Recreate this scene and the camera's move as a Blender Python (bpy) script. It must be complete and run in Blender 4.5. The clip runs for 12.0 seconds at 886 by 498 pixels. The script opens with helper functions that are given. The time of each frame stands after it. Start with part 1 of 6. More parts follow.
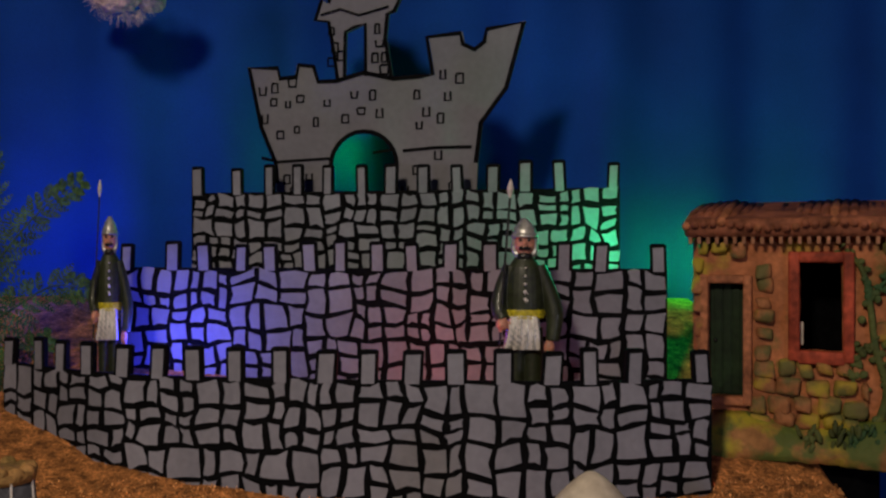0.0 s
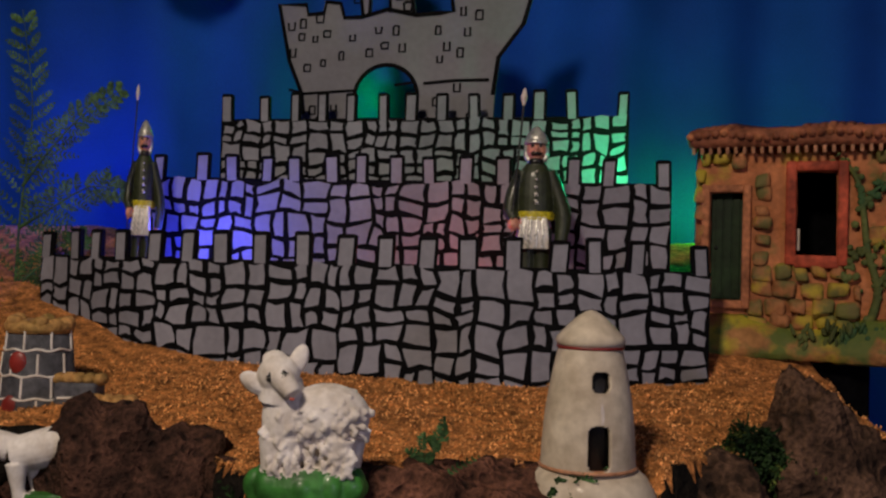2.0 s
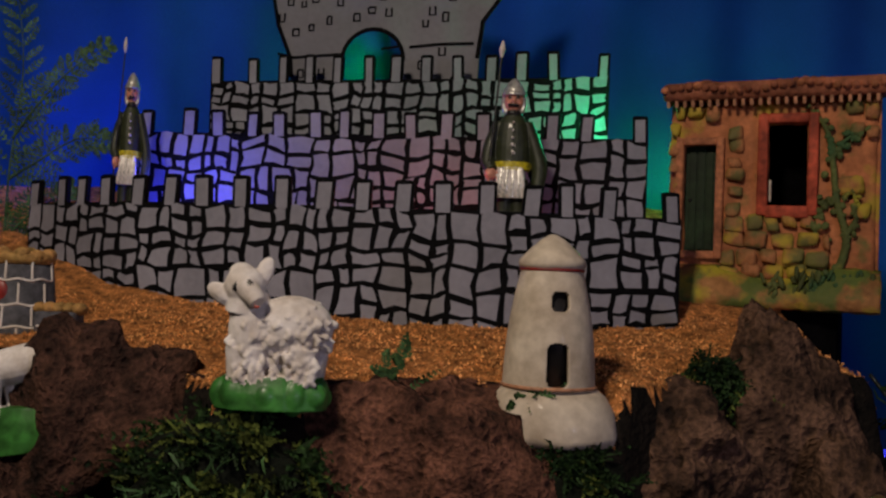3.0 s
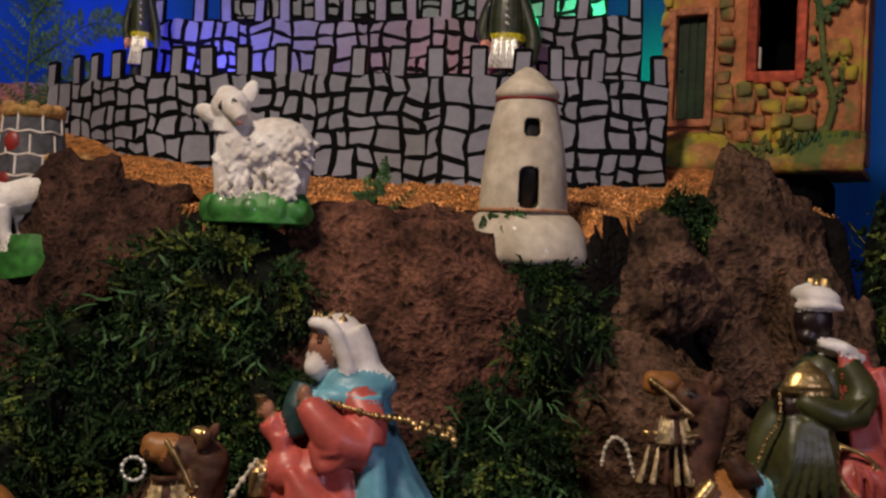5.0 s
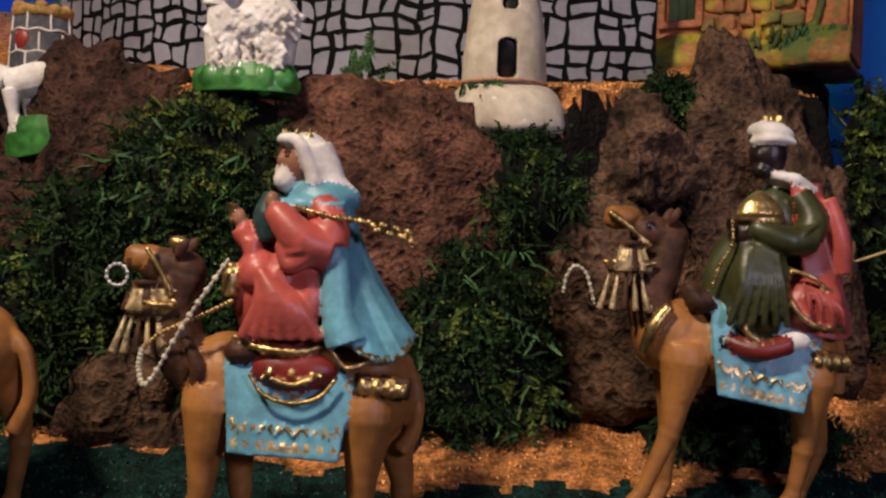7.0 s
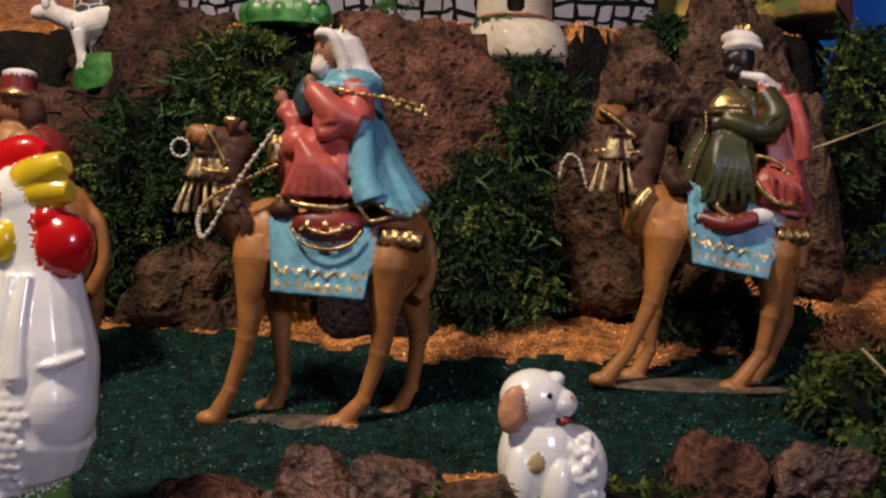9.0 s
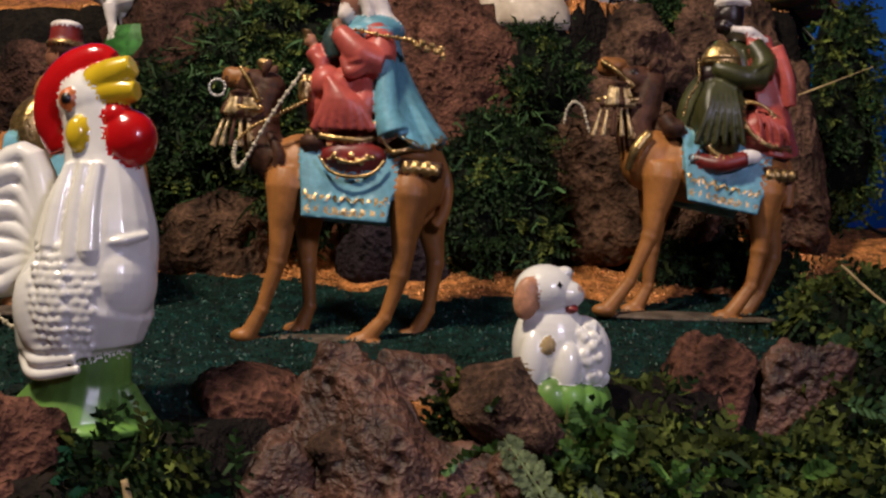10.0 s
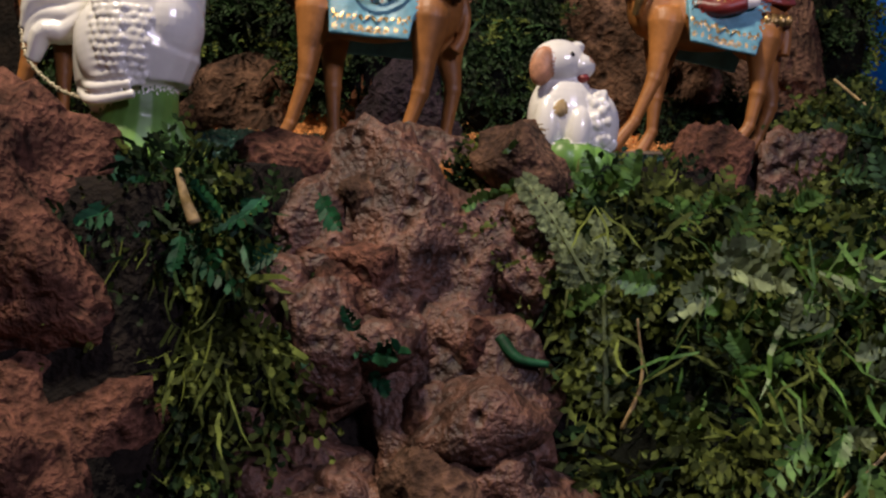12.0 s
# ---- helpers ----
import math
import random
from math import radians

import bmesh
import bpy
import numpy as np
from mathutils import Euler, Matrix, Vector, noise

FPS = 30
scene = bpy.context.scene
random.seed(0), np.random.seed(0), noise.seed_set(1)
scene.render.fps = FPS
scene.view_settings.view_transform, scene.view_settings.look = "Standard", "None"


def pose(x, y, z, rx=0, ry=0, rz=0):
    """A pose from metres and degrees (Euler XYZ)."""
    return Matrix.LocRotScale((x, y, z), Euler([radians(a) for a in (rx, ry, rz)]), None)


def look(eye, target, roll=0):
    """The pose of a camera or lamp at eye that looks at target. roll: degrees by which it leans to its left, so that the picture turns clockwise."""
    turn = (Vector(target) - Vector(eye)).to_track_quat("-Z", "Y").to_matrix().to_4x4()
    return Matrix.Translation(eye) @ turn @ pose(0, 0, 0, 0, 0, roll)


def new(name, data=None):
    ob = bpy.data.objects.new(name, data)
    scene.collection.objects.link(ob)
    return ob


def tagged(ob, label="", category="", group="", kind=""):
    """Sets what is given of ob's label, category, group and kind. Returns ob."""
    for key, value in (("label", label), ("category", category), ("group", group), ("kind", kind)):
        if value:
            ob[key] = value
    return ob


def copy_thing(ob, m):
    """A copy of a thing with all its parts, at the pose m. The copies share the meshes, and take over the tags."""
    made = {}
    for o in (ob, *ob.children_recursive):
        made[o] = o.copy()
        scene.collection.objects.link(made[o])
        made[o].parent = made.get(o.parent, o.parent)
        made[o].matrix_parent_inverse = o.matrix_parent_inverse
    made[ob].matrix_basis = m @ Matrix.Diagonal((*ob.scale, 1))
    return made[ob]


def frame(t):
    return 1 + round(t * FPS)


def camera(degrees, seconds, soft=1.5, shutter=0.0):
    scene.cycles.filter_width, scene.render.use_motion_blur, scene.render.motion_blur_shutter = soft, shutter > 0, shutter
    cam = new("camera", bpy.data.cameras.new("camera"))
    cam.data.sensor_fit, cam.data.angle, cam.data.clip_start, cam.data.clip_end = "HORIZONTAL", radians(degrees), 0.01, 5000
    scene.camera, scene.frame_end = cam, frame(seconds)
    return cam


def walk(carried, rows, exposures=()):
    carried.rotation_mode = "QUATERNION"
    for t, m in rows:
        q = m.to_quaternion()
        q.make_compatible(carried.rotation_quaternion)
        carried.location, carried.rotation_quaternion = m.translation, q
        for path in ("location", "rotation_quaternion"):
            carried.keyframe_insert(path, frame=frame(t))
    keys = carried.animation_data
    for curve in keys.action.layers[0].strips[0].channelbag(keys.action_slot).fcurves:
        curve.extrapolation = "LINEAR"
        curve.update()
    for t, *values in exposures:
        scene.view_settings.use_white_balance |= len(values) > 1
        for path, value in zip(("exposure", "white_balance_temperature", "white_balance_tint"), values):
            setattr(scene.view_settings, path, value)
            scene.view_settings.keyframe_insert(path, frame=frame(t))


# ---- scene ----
cam = camera(49.5, 12.0, soft=2.4)
METRES, EYE, TILT, LEAN, TURN = 0.5, 0.8, 0.0, 0.0, 0.0
ROWS = [
    (0.0, 0.0, 0.0, 0.0, 0.0, 0.0, -0.0),
    (0.5, 0.0015, -0.0169, -0.0289, 0.35, -0.22, -0.28),
    (1.0, -0.0045, -0.0342, -0.0753, 0.76, 0.3, -0.74),
    (1.5, -0.0066, -0.0543, -0.1102, 0.82, 0.6, -1.13),
    (2.0, 0.003, -0.0663, -0.1568, 0.9, 1.4, -1.65),
    (2.5, 0.0182, -0.0759, -0.1938, 0.92, 1.73, -2.04),
    (3.0, 0.0429, -0.0871, -0.2332, 1.23, 1.82, -2.24),
    (5.0, 0.1074, -0.1268, -0.3593, 3.6, -0.44, -2.17),
    (5.5, 0.1183, -0.1324, -0.3861, 4.06, -1.06, -2.03),
    (6.0, 0.1309, -0.1425, -0.4134, 4.65, -1.6, -1.89),
    (6.5, 0.1429, -0.1543, -0.4464, 4.97, -1.32, -1.71),
    (7.0, 0.1618, -0.1637, -0.4636, 5.53, -1.77, -1.71),
    (7.5, 0.1801, -0.1835, -0.4924, 6.39, -1.24, -1.73),
    (9.5, 0.1934, -0.315, -0.6049, 7.41, -0.6, -1.8),
    (10.0, 0.1877, -0.3487, -0.6494, 7.15, 0.58, -1.91),
    (10.5, 0.1865, -0.3809, -0.6858, 7.04, 1.5, -2.16),
    (11.0, 0.1791, -0.3905, -0.7214, 6.81, 1.71, -2.54),
    (11.5, 0.1756, -0.3918, -0.7735, 6.66, 2.08, -2.68),
    (12.0, 0.1864, -0.3993, -0.8291, 7.13, 1.54, -2.84),
]
EXPOSURES = [(0.0, -0.2), (1.5, 0.05), (3.0, -0.15), (5.0, 0.4), (7.0, 0.9), (10.0, 0.93), (11.3, 0.9), (12.0, 1.25)]
walk(cam, [(t, pose(0, 0, EYE, TILT, LEAN, TURN) @ pose(METRES * x, METRES * y, METRES * z, 90 + pitch, roll, yaw)) for t, x, y, z, yaw, pitch, roll in ROWS], EXPOSURES)

# ---- world and light ----
world = bpy.data.worlds.new("room_dark")
scene.world = world
world.use_nodes = True
world.node_tree.nodes["Background"].inputs[0].default_value = (0.25, 0.3, 0.5, 1)
world.node_tree.nodes["Background"].inputs[1].default_value = 0.001


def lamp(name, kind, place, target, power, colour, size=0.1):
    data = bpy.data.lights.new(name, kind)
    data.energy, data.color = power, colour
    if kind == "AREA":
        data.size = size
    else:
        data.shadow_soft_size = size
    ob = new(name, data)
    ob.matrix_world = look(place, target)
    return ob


lamp("room_lamp_warm", "AREA", (-0.26, -0.22, 1.25), (0.0, 0.38, 0.55), 5.0, (1.0, 0.83, 0.66), 0.10)
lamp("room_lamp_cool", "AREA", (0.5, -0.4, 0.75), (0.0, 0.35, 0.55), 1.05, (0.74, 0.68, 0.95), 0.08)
lamp("led_blue", "POINT", (-0.185, 0.632, 0.738), (0, 0, 0), 0.25, (0.04, 0.06, 1.0), 0.004)
lamp("led_blue_back", "POINT", (-0.36, 0.80, 0.80), (0, 0, 0), 0.23, (0.01, 0.03, 1.0), 0.004)
lamp("led_green", "POINT", (0.112, 0.664, 0.806), (0, 0, 0), 0.16, (0.0, 1.0, 0.35), 0.004)
lamp("led_green_back", "POINT", (-0.105, 0.862, 0.885), (0, 0, 0), 0.08, (0.0, 1.0, 0.07), 0.004)
lamp("led_green_side", "POINT", (0.226, 0.858, 0.79), (0, 0, 0), 0.2, (0.0, 1.0, 0.07), 0.004)
lamp("led_red", "POINT", (-0.012, 0.60, 0.725), (0, 0, 0), 0.05, (1.0, 0.1, 0.12), 0.004)


# ---- materials ----
def mat(name, colour, rough=0.6, metal=0.0, vary=0.25, scale=60.0, bump=0.3, bscale=300.0, dark=None, coat=0.0, dist=0.001, island=0.0, stain=0.35, spec=None, pits=0.0):
    """Two scales of colour change, relief and, if wanted, a change from island to island."""
    m = bpy.data.materials.new(name)
    m.use_nodes = True
    nt = m.node_tree
    n, l = nt.nodes, nt.links
    bsdf = n["Principled BSDF"]
    tc = n.new("ShaderNodeTexCoord")
    a = n.new("ShaderNodeTexNoise")
    a.inputs["Scale"].default_value, a.inputs["Detail"].default_value = scale, 5
    b = n.new("ShaderNodeTexNoise")
    b.inputs["Scale"].default_value, b.inputs["Detail"].default_value = bscale, 3
    for t in (a, b):
        l.new(tc.outputs["Object"], t.inputs["Vector"])
    ramp = n.new("ShaderNodeValToRGB")
    dk = dark or tuple(c * (1 - vary * 1.6) for c in colour)
    lt = tuple(min(1, c * (1 + vary * 0.7)) for c in colour)
    ramp.color_ramp.elements[0].position, ramp.color_ramp.elements[1].position = 0.32, 0.68
    ramp.color_ramp.elements[0].color, ramp.color_ramp.elements[1].color = (*dk, 1), (*lt, 1)
    l.new(a.outputs[0], ramp.inputs[0])
    hsv = n.new("ShaderNodeHueSaturation")
    l.new(ramp.outputs[0], hsv.inputs["Color"])
    mr = n.new("ShaderNodeMapRange")
    mr.inputs[1].default_value, mr.inputs[2].default_value = 0.3, 0.7
    mr.inputs[3].default_value, mr.inputs[4].default_value = 1 - stain, 1 + stain
    l.new(b.outputs[0], mr.inputs[0])
    value = mr.outputs[0]
    if island:
        g = n.new("ShaderNodeNewGeometry")
        r = n.new("ShaderNodeMapRange")
        r.inputs[3].default_value, r.inputs[4].default_value = 1 - island, 1 + island
        l.new(g.outputs["Random Per Island"], r.inputs[0])
        mul = n.new("ShaderNodeMath")
        mul.operation = "MULTIPLY"
        l.new(r.outputs[0], mul.inputs[0])
        l.new(value, mul.inputs[1])
        value = mul.outputs[0]
    height = b.outputs[0]
    if pits:
        vo = n.new("ShaderNodeTexVoronoi")
        vo.inputs["Scale"].default_value = pits
        warp = n.new("ShaderNodeMixRGB")
        warp.blend_type, warp.inputs[0].default_value = "ADD", 0.012
        l.new(tc.outputs["Object"], warp.inputs[1])
        l.new(a.outputs["Color"], warp.inputs[2])
        l.new(warp.outputs[0], vo.inputs["Vector"])
        # Sinks each pit and also darkens its colour: shade painted into the recess.
        hole = n.new("ShaderNodeMapRange")
        hole.inputs[1].default_value, hole.inputs[2].default_value, hole.inputs[3].default_value = 0.1, 0.42, 0.35
        l.new(vo.outputs["Distance"], hole.inputs[0])
        m2 = n.new("ShaderNodeMath")
        m2.operation = "MULTIPLY"
        l.new(hole.outputs[0], m2.inputs[0])
        l.new(value, m2.inputs[1])
        value = m2.outputs[0]
        m3 = n.new("ShaderNodeMath")
        m3.operation = "ADD"
        l.new(hole.outputs[0], m3.inputs[0])
        l.new(b.outputs[0], m3.inputs[1])
        height = m3.outputs[0]
    l.new(value, hsv.inputs["Value"])
    l.new(hsv.outputs[0], bsdf.inputs["Base Color"])
    bsdf.inputs["Roughness"].default_value, bsdf.inputs["Metallic"].default_value = rough, metal
    bsdf.inputs["Specular IOR Level"].default_value = spec if spec is not None else (0.5 if rough < 0.55 else 0.2)
    bsdf.inputs["Coat Weight"].default_value = coat
    bsdf.inputs["Coat Roughness"].default_value = 0.12
    if bump:
        bp = n.new("ShaderNodeBump")
        bp.inputs["Strength"].default_value, bp.inputs["Distance"].default_value = bump, dist
        l.new(height, bp.inputs["Height"])
        l.new(bp.outputs[0], bsdf.inputs["Normal"])
    return m


CARD = mat("grey_card", (0.268, 0.268, 0.318), 0.75, vary=0.12, scale=18, bump=0.1, bscale=220, stain=0.08, island=0.1)
INK = mat("black_marker", (0.005, 0.005, 0.006), 0.7, vary=0.2, bump=0.05, spec=0.05)
CASTLE = mat("grey_paper", (0.225, 0.225, 0.25), 0.8, vary=0.1, scale=14, bump=0.1, bscale=200, stain=0.06)
CLOTH = mat("blue_cloth", (0.008, 0.078, 0.46), 0.85, vary=0.18, scale=7, bump=0.25, bscale=900, stain=0.12)
SAND = mat("orange_sawdust", (0.54, 0.215, 0.065), 0.85, vary=0.45, scale=140, bump=0.9, bscale=520, dist=0.003, stain=0.5)
GRAIN = mat("sawdust_grains", (0.72, 0.34, 0.12), 0.8, vary=0.3, scale=90, bump=0.2, island=0.75)
GREENSAND = mat("dark_green_sand", (0.003, 0.022, 0.018), 0.6, vary=0.5, scale=150, bump=0.9, bscale=600, dist=0.002, stain=0.6)
GREENGRAIN = mat("green_sand_grains", (0.006, 0.05, 0.038), 0.5, vary=0.3, scale=150, bump=0.2, island=0.7)
# Soil kept near black: the shade in gaps between rocks is in its colour.
SOIL = mat("soil_with_gap_shade", (0.010, 0.007, 0.005), 0.9, vary=0.5, scale=60, bump=0.9, bscale=300, dist=0.004, stain=0.5)
ROCK = mat("brown_lava_rock", (0.145, 0.062, 0.04), 0.85, vary=0.5, scale=55, bump=1.0, bscale=420, dist=0.003, stain=0.55, pits=150.0)
ROCKB = mat("grey_brown_rock", (0.125, 0.068, 0.043), 0.85, vary=0.5, scale=45, bump=1.0, bscale=380, dist=0.003, stain=0.55, pits=120.0)
ROCKR = mat("reddish_rock", (0.128, 0.06, 0.039), 0.54, vary=0.5, scale=50, bump=1.0, bscale=330, dist=0.003, stain=0.55, pits=110.0)
MOSS = mat("green_moss", (0.098, 0.128, 0.024), 0.75, vary=0.4, scale=45, bump=0.2, island=0.6)
MOSSD = mat("dark_green_moss", (0.015, 0.037, 0.009), 0.7, vary=0.4, scale=45, bump=0.2, island=0.6)
# Near-black core colour: the shade between the moss leaves, painted in.
MOSSSHADE = mat("moss_shade_core", (0.004, 0.006, 0.003), 0.95, vary=0.4, scale=90, bump=0.8, dist=0.003)
LEAF = mat("bright_leaf", (0.09, 0.2, 0.035), 0.5, vary=0.3, scale=60, bump=0.2, island=0.35)
PALELEAF = mat("pale_grey_green_leaf", (0.22, 0.28, 0.13), 0.65, vary=0.25, scale=60, bump=0.2, island=0.3)
CYPRESS = mat("cypress_leaf", (0.06, 0.13, 0.045), 0.6, vary=0.35, scale=60, bump=0.2, island=0.4)
STRAW = mat("dry_straw", (0.4, 0.29, 0.14), 0.6, vary=0.3, scale=80, bump=0.2)
WHITEG = mat("white_glaze", (0.86, 0.845, 0.78), 0.28, vary=0.07, scale=30, bump=0.1, bscale=120, coat=0.5, stain=0.05)
WHITEP = mat("white_plaster_paint", (0.78, 0.74, 0.72), 0.68, vary=0.12, scale=90, bump=0.35, bscale=320, stain=0.08, dark=(0.55, 0.48, 0.42))
CREAM = mat("cream_ceramic", (0.62, 0.545, 0.44), 0.55, vary=0.14, scale=45, bump=0.3, bscale=180, coat=0.08, stain=0.1, dark=(0.42, 0.34, 0.25))
REDG = mat("red_glaze", (0.55, 0.008, 0.01), 0.2, vary=0.15, scale=40, bump=0.08, bscale=150, coat=0.7, stain=0.05)
YELLOWG = mat("yellow_glaze", (0.72, 0.5, 0.02), 0.25, vary=0.15, scale=50, bump=0.08, bscale=150, coat=0.6, stain=0.05)
ORANGEP = mat("orange_paint", (0.6, 0.16, 0.04), 0.4, vary=0.2)
GREENG = mat("green_glaze", (0.15, 0.32, 0.06), 0.42, vary=0.35, scale=45, bump=0.15, bscale=150, coat=0.12, stain=0.1)
GREENP = mat("green_base_paint", (0.045, 0.2, 0.035), 0.45, vary=0.35, scale=60, bump=0.2, bscale=200, coat=0.2)
BROWNP = mat("tan_brown_paint", (0.5, 0.24, 0.13), 0.5, vary=0.25, scale=70, bump=0.15)
# Black paint; on the windmill's core it colours in shade instead.
BLACKP = mat("black_paint_and_shade", (0.01, 0.009, 0.009), 0.4, vary=0.2, bump=0.1)
CAMEL = mat("camel_brown", (0.36, 0.145, 0.036), 0.5, vary=0.28, scale=45, bump=0.2, bscale=260, stain=0.12)
CAMELD = mat("camel_dark_brown", (0.075, 0.032, 0.018), 0.55, vary=0.4, scale=70, bump=0.3, bscale=300)
ROSE = mat("rose_robe_paint", (0.47, 0.09, 0.07), 0.42, vary=0.22, scale=45, bump=0.12, stain=0.12)
MAROON = mat("maroon_paint", (0.22, 0.022, 0.018), 0.42, vary=0.3, scale=60, bump=0.12, stain=0.15)
SKYB = mat("light_blue_paint", (0.14, 0.37, 0.47), 0.45, vary=0.22, scale=70, bump=0.12, bscale=300, stain=0.15)
TEAL = mat("dark_teal_paint", (0.02, 0.05, 0.05), 0.5, vary=0.3)
TASSEL = mat("cream_gold_paint", (0.55, 0.4, 0.2), 0.4, 0.3, vary=0.45, scale=200, bump=0.4, bscale=500)
CORD = mat("pale_cord", (0.62, 0.55, 0.4), 0.45, vary=0.2, scale=300, bump=0.5, bscale=900)
# Darker lava rock: part of the left side's shade is in this colour.
UMBER = mat("darkened_umber_rock", (0.07, 0.032, 0.022), 0.85, vary=0.5, scale=55, bump=1.0, bscale=420, dist=0.003, stain=0.55, pits=140.0)
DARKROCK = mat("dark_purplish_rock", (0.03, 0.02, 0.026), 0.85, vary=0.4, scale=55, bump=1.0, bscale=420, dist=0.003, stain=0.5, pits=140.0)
GOLD = mat("gold_paint", (0.55, 0.37, 0.15), 0.36, 0.85, vary=0.35, scale=150, bump=0.4, bscale=500)
OLIVE = mat("olive_robe_paint", (0.05, 0.052, 0.016), 0.42, vary=0.35, scale=60, bump=0.12, stain=0.15)
SKIN = mat("brown_skin_paint", (0.34, 0.145, 0.08), 0.5, vary=0.2, scale=90, bump=0.1, stain=0.1)
PINKSKIN = mat("pink_skin_paint", (0.6, 0.26, 0.18), 0.5, vary=0.15, scale=90)
DARKSKIN = mat("dark_skin_paint", (0.02, 0.009, 0.008), 0.4, vary=0.3, scale=90)
UNIFORM = mat("dark_green_uniform", (0.027, 0.034, 0.014), 0.5, vary=0.25, scale=60, bump=0.15, coat=0.1)
YELLOWP = mat("yellow_belt_paint", (0.6, 0.5, 0.02), 0.45, vary=0.15)
SILVER = mat("silver_paint", (0.62, 0.6, 0.56), 0.38, 0.55, vary=0.3, scale=120, bump=0.2)
TERRA = mat("terracotta", (0.44, 0.165, 0.075), 0.7, vary=0.35, scale=35, bump=0.4, bscale=260, dist=0.002)
TERRAR = mat("red_terracotta", (0.4, 0.07, 0.035), 0.65, vary=0.3, scale=60, bump=0.3, bscale=260)
OCHRE = mat("ochre_stone", (0.42, 0.22, 0.08), 0.7, vary=0.4, scale=40, bump=0.5, bscale=300, dark=(0.2, 0.14, 0.04), dist=0.002)
DOORG = mat("dark_green_door_paint", (0.012, 0.028, 0.01), 0.55, vary=0.3, scale=50, bump=0.2)
GREYP = mat("slate_grey_paint", (0.085, 0.085, 0.1), 0.6, vary=0.25, scale=50, bump=0.2)
PLINTH = mat("grey_brown_base", (0.13, 0.1, 0.075), 0.6, vary=0.3, scale=80, bump=0.3)
COTTON = mat("white_cotton", (0.72, 0.55, 0.55), 0.95, vary=0.12, scale=40, bump=0.8, bscale=220, dist=0.004)
# Near-black fill: shade behind the window and below the cottage, as colour.
SHADEBLACK = mat("near_black_shade", (0.003, 0.003, 0.0035), 0.95, vary=0.2, spec=0.02)
CABLE = mat("dark_cable", (0.008, 0.012, 0.01), 0.45, vary=0.2)
WALLP = mat("plain_wall_paint", (0.06, 0.055, 0.05), 0.8, vary=0.08, scale=3, bump=0.1)
FLOORP = mat("dark_floor", (0.12, 0.085, 0.06), 0.6, vary=0.3, scale=6, bump=0.1)


STEMG = mat("deep_green_stem", (0.012, 0.075, 0.03), 0.55, vary=0.35, scale=60, bump=0.2, island=0.3)


def patched(name, colour, yellow, green, amount):
    """Fired clay dabbed by hand with yellow and green paint."""
    m = mat(name, colour, 0.68, vary=0.3, scale=45, bump=0.5, bscale=260, dist=0.002, stain=0.2)
    n, l = m.node_tree.nodes, m.node_tree.links
    bsdf = n["Principled BSDF"]
    under = bsdf.inputs["Base Color"].links[0].from_socket
    geo = n.new("ShaderNodeNewGeometry")
    for k, (paint, size, cut) in enumerate(((yellow, 34.0, 0.56), (green, 42.0, 0.58))):
        spot = n.new("ShaderNodeTexNoise")
        spot.noise_dimensions = "4D"
        spot.inputs["W"].default_value = 3.0 + 5 * k
        spot.inputs["Scale"].default_value, spot.inputs["Detail"].default_value = size, 6
        l.new(geo.outputs["Position"], spot.inputs["Vector"])
        mask = n.new("ShaderNodeMapRange")
        mask.inputs[1].default_value, mask.inputs[2].default_value = cut - amount, cut - amount + 0.09
        mask.inputs[4].default_value = 0.85
        l.new(spot.outputs[0], mask.inputs[0])
        mix = n.new("ShaderNodeMixRGB")
        mix.inputs[2].default_value = (*paint, 1)
        l.new(mask.outputs[0], mix.inputs[0])
        l.new(under, mix.inputs[1])
        under = mix.outputs[0]
    l.new(under, bsdf.inputs["Base Color"])
    return m


CLAY = patched("dabbed_clay", (0.46, 0.165, 0.065), (0.40, 0.30, 0.03), (0.12, 0.13, 0.035), 0.0)
CLAYSTONE = patched("dabbed_clay_stone", (0.36, 0.15, 0.06), (0.42, 0.33, 0.03), (0.11, 0.12, 0.04), 0.07)
CLAYGRASS = patched("dabbed_clay_grass", (0.34, 0.16, 0.055), (0.42, 0.36, 0.03), (0.07, 0.13, 0.03), 0.12)
CLAYCREEP = patched("dabbed_creeper", (0.10, 0.12, 0.035), (0.36, 0.32, 0.03), (0.035, 0.09, 0.035), 0.03)
ROOFCLAY = mat("brown_roof_clay", (0.33, 0.115, 0.06), 0.7, vary=0.35, scale=60, bump=0.6, bscale=260, dist=0.002, stain=0.25)


def led_material(name, colour, power):
    m = bpy.data.materials.new(name)
    m.use_nodes = True
    b = m.node_tree.nodes["Principled BSDF"]
    b.inputs["Base Color"].default_value = (*colour, 1)
    b.inputs["Emission Color"].default_value = (*colour, 1)
    b.inputs["Emission Strength"].default_value = power
    return m


LEDB = led_material("lit_blue_bulb", (0.05, 0.05, 1.0), 6)
LEDG = led_material("lit_green_bulb", (0.0, 1.0, 0.4), 3)
LEDR = led_material("lit_red_bulb", (1.0, 0.12, 0.15), 2)


# ---- mesh helpers ----
def link(name, bm, mats, parent=None, label="", smooth=True):
    me = bpy.data.meshes.new(name)
    bm.to_mesh(me)
    bm.free()
    for m in mats if isinstance(mats, (list, tuple)) else [mats]:
        me.materials.append(m)
    me.polygons.foreach_set("use_smooth", [smooth] * len(me.polygons))
    ob = new(name, me)
    if parent:
        ob.parent = parent
    if label:
        ob["label"] = label
    return ob


def part(name, bm, material, parent, label="", smooth=False):
    return link(name, bm, material, parent, label, smooth)


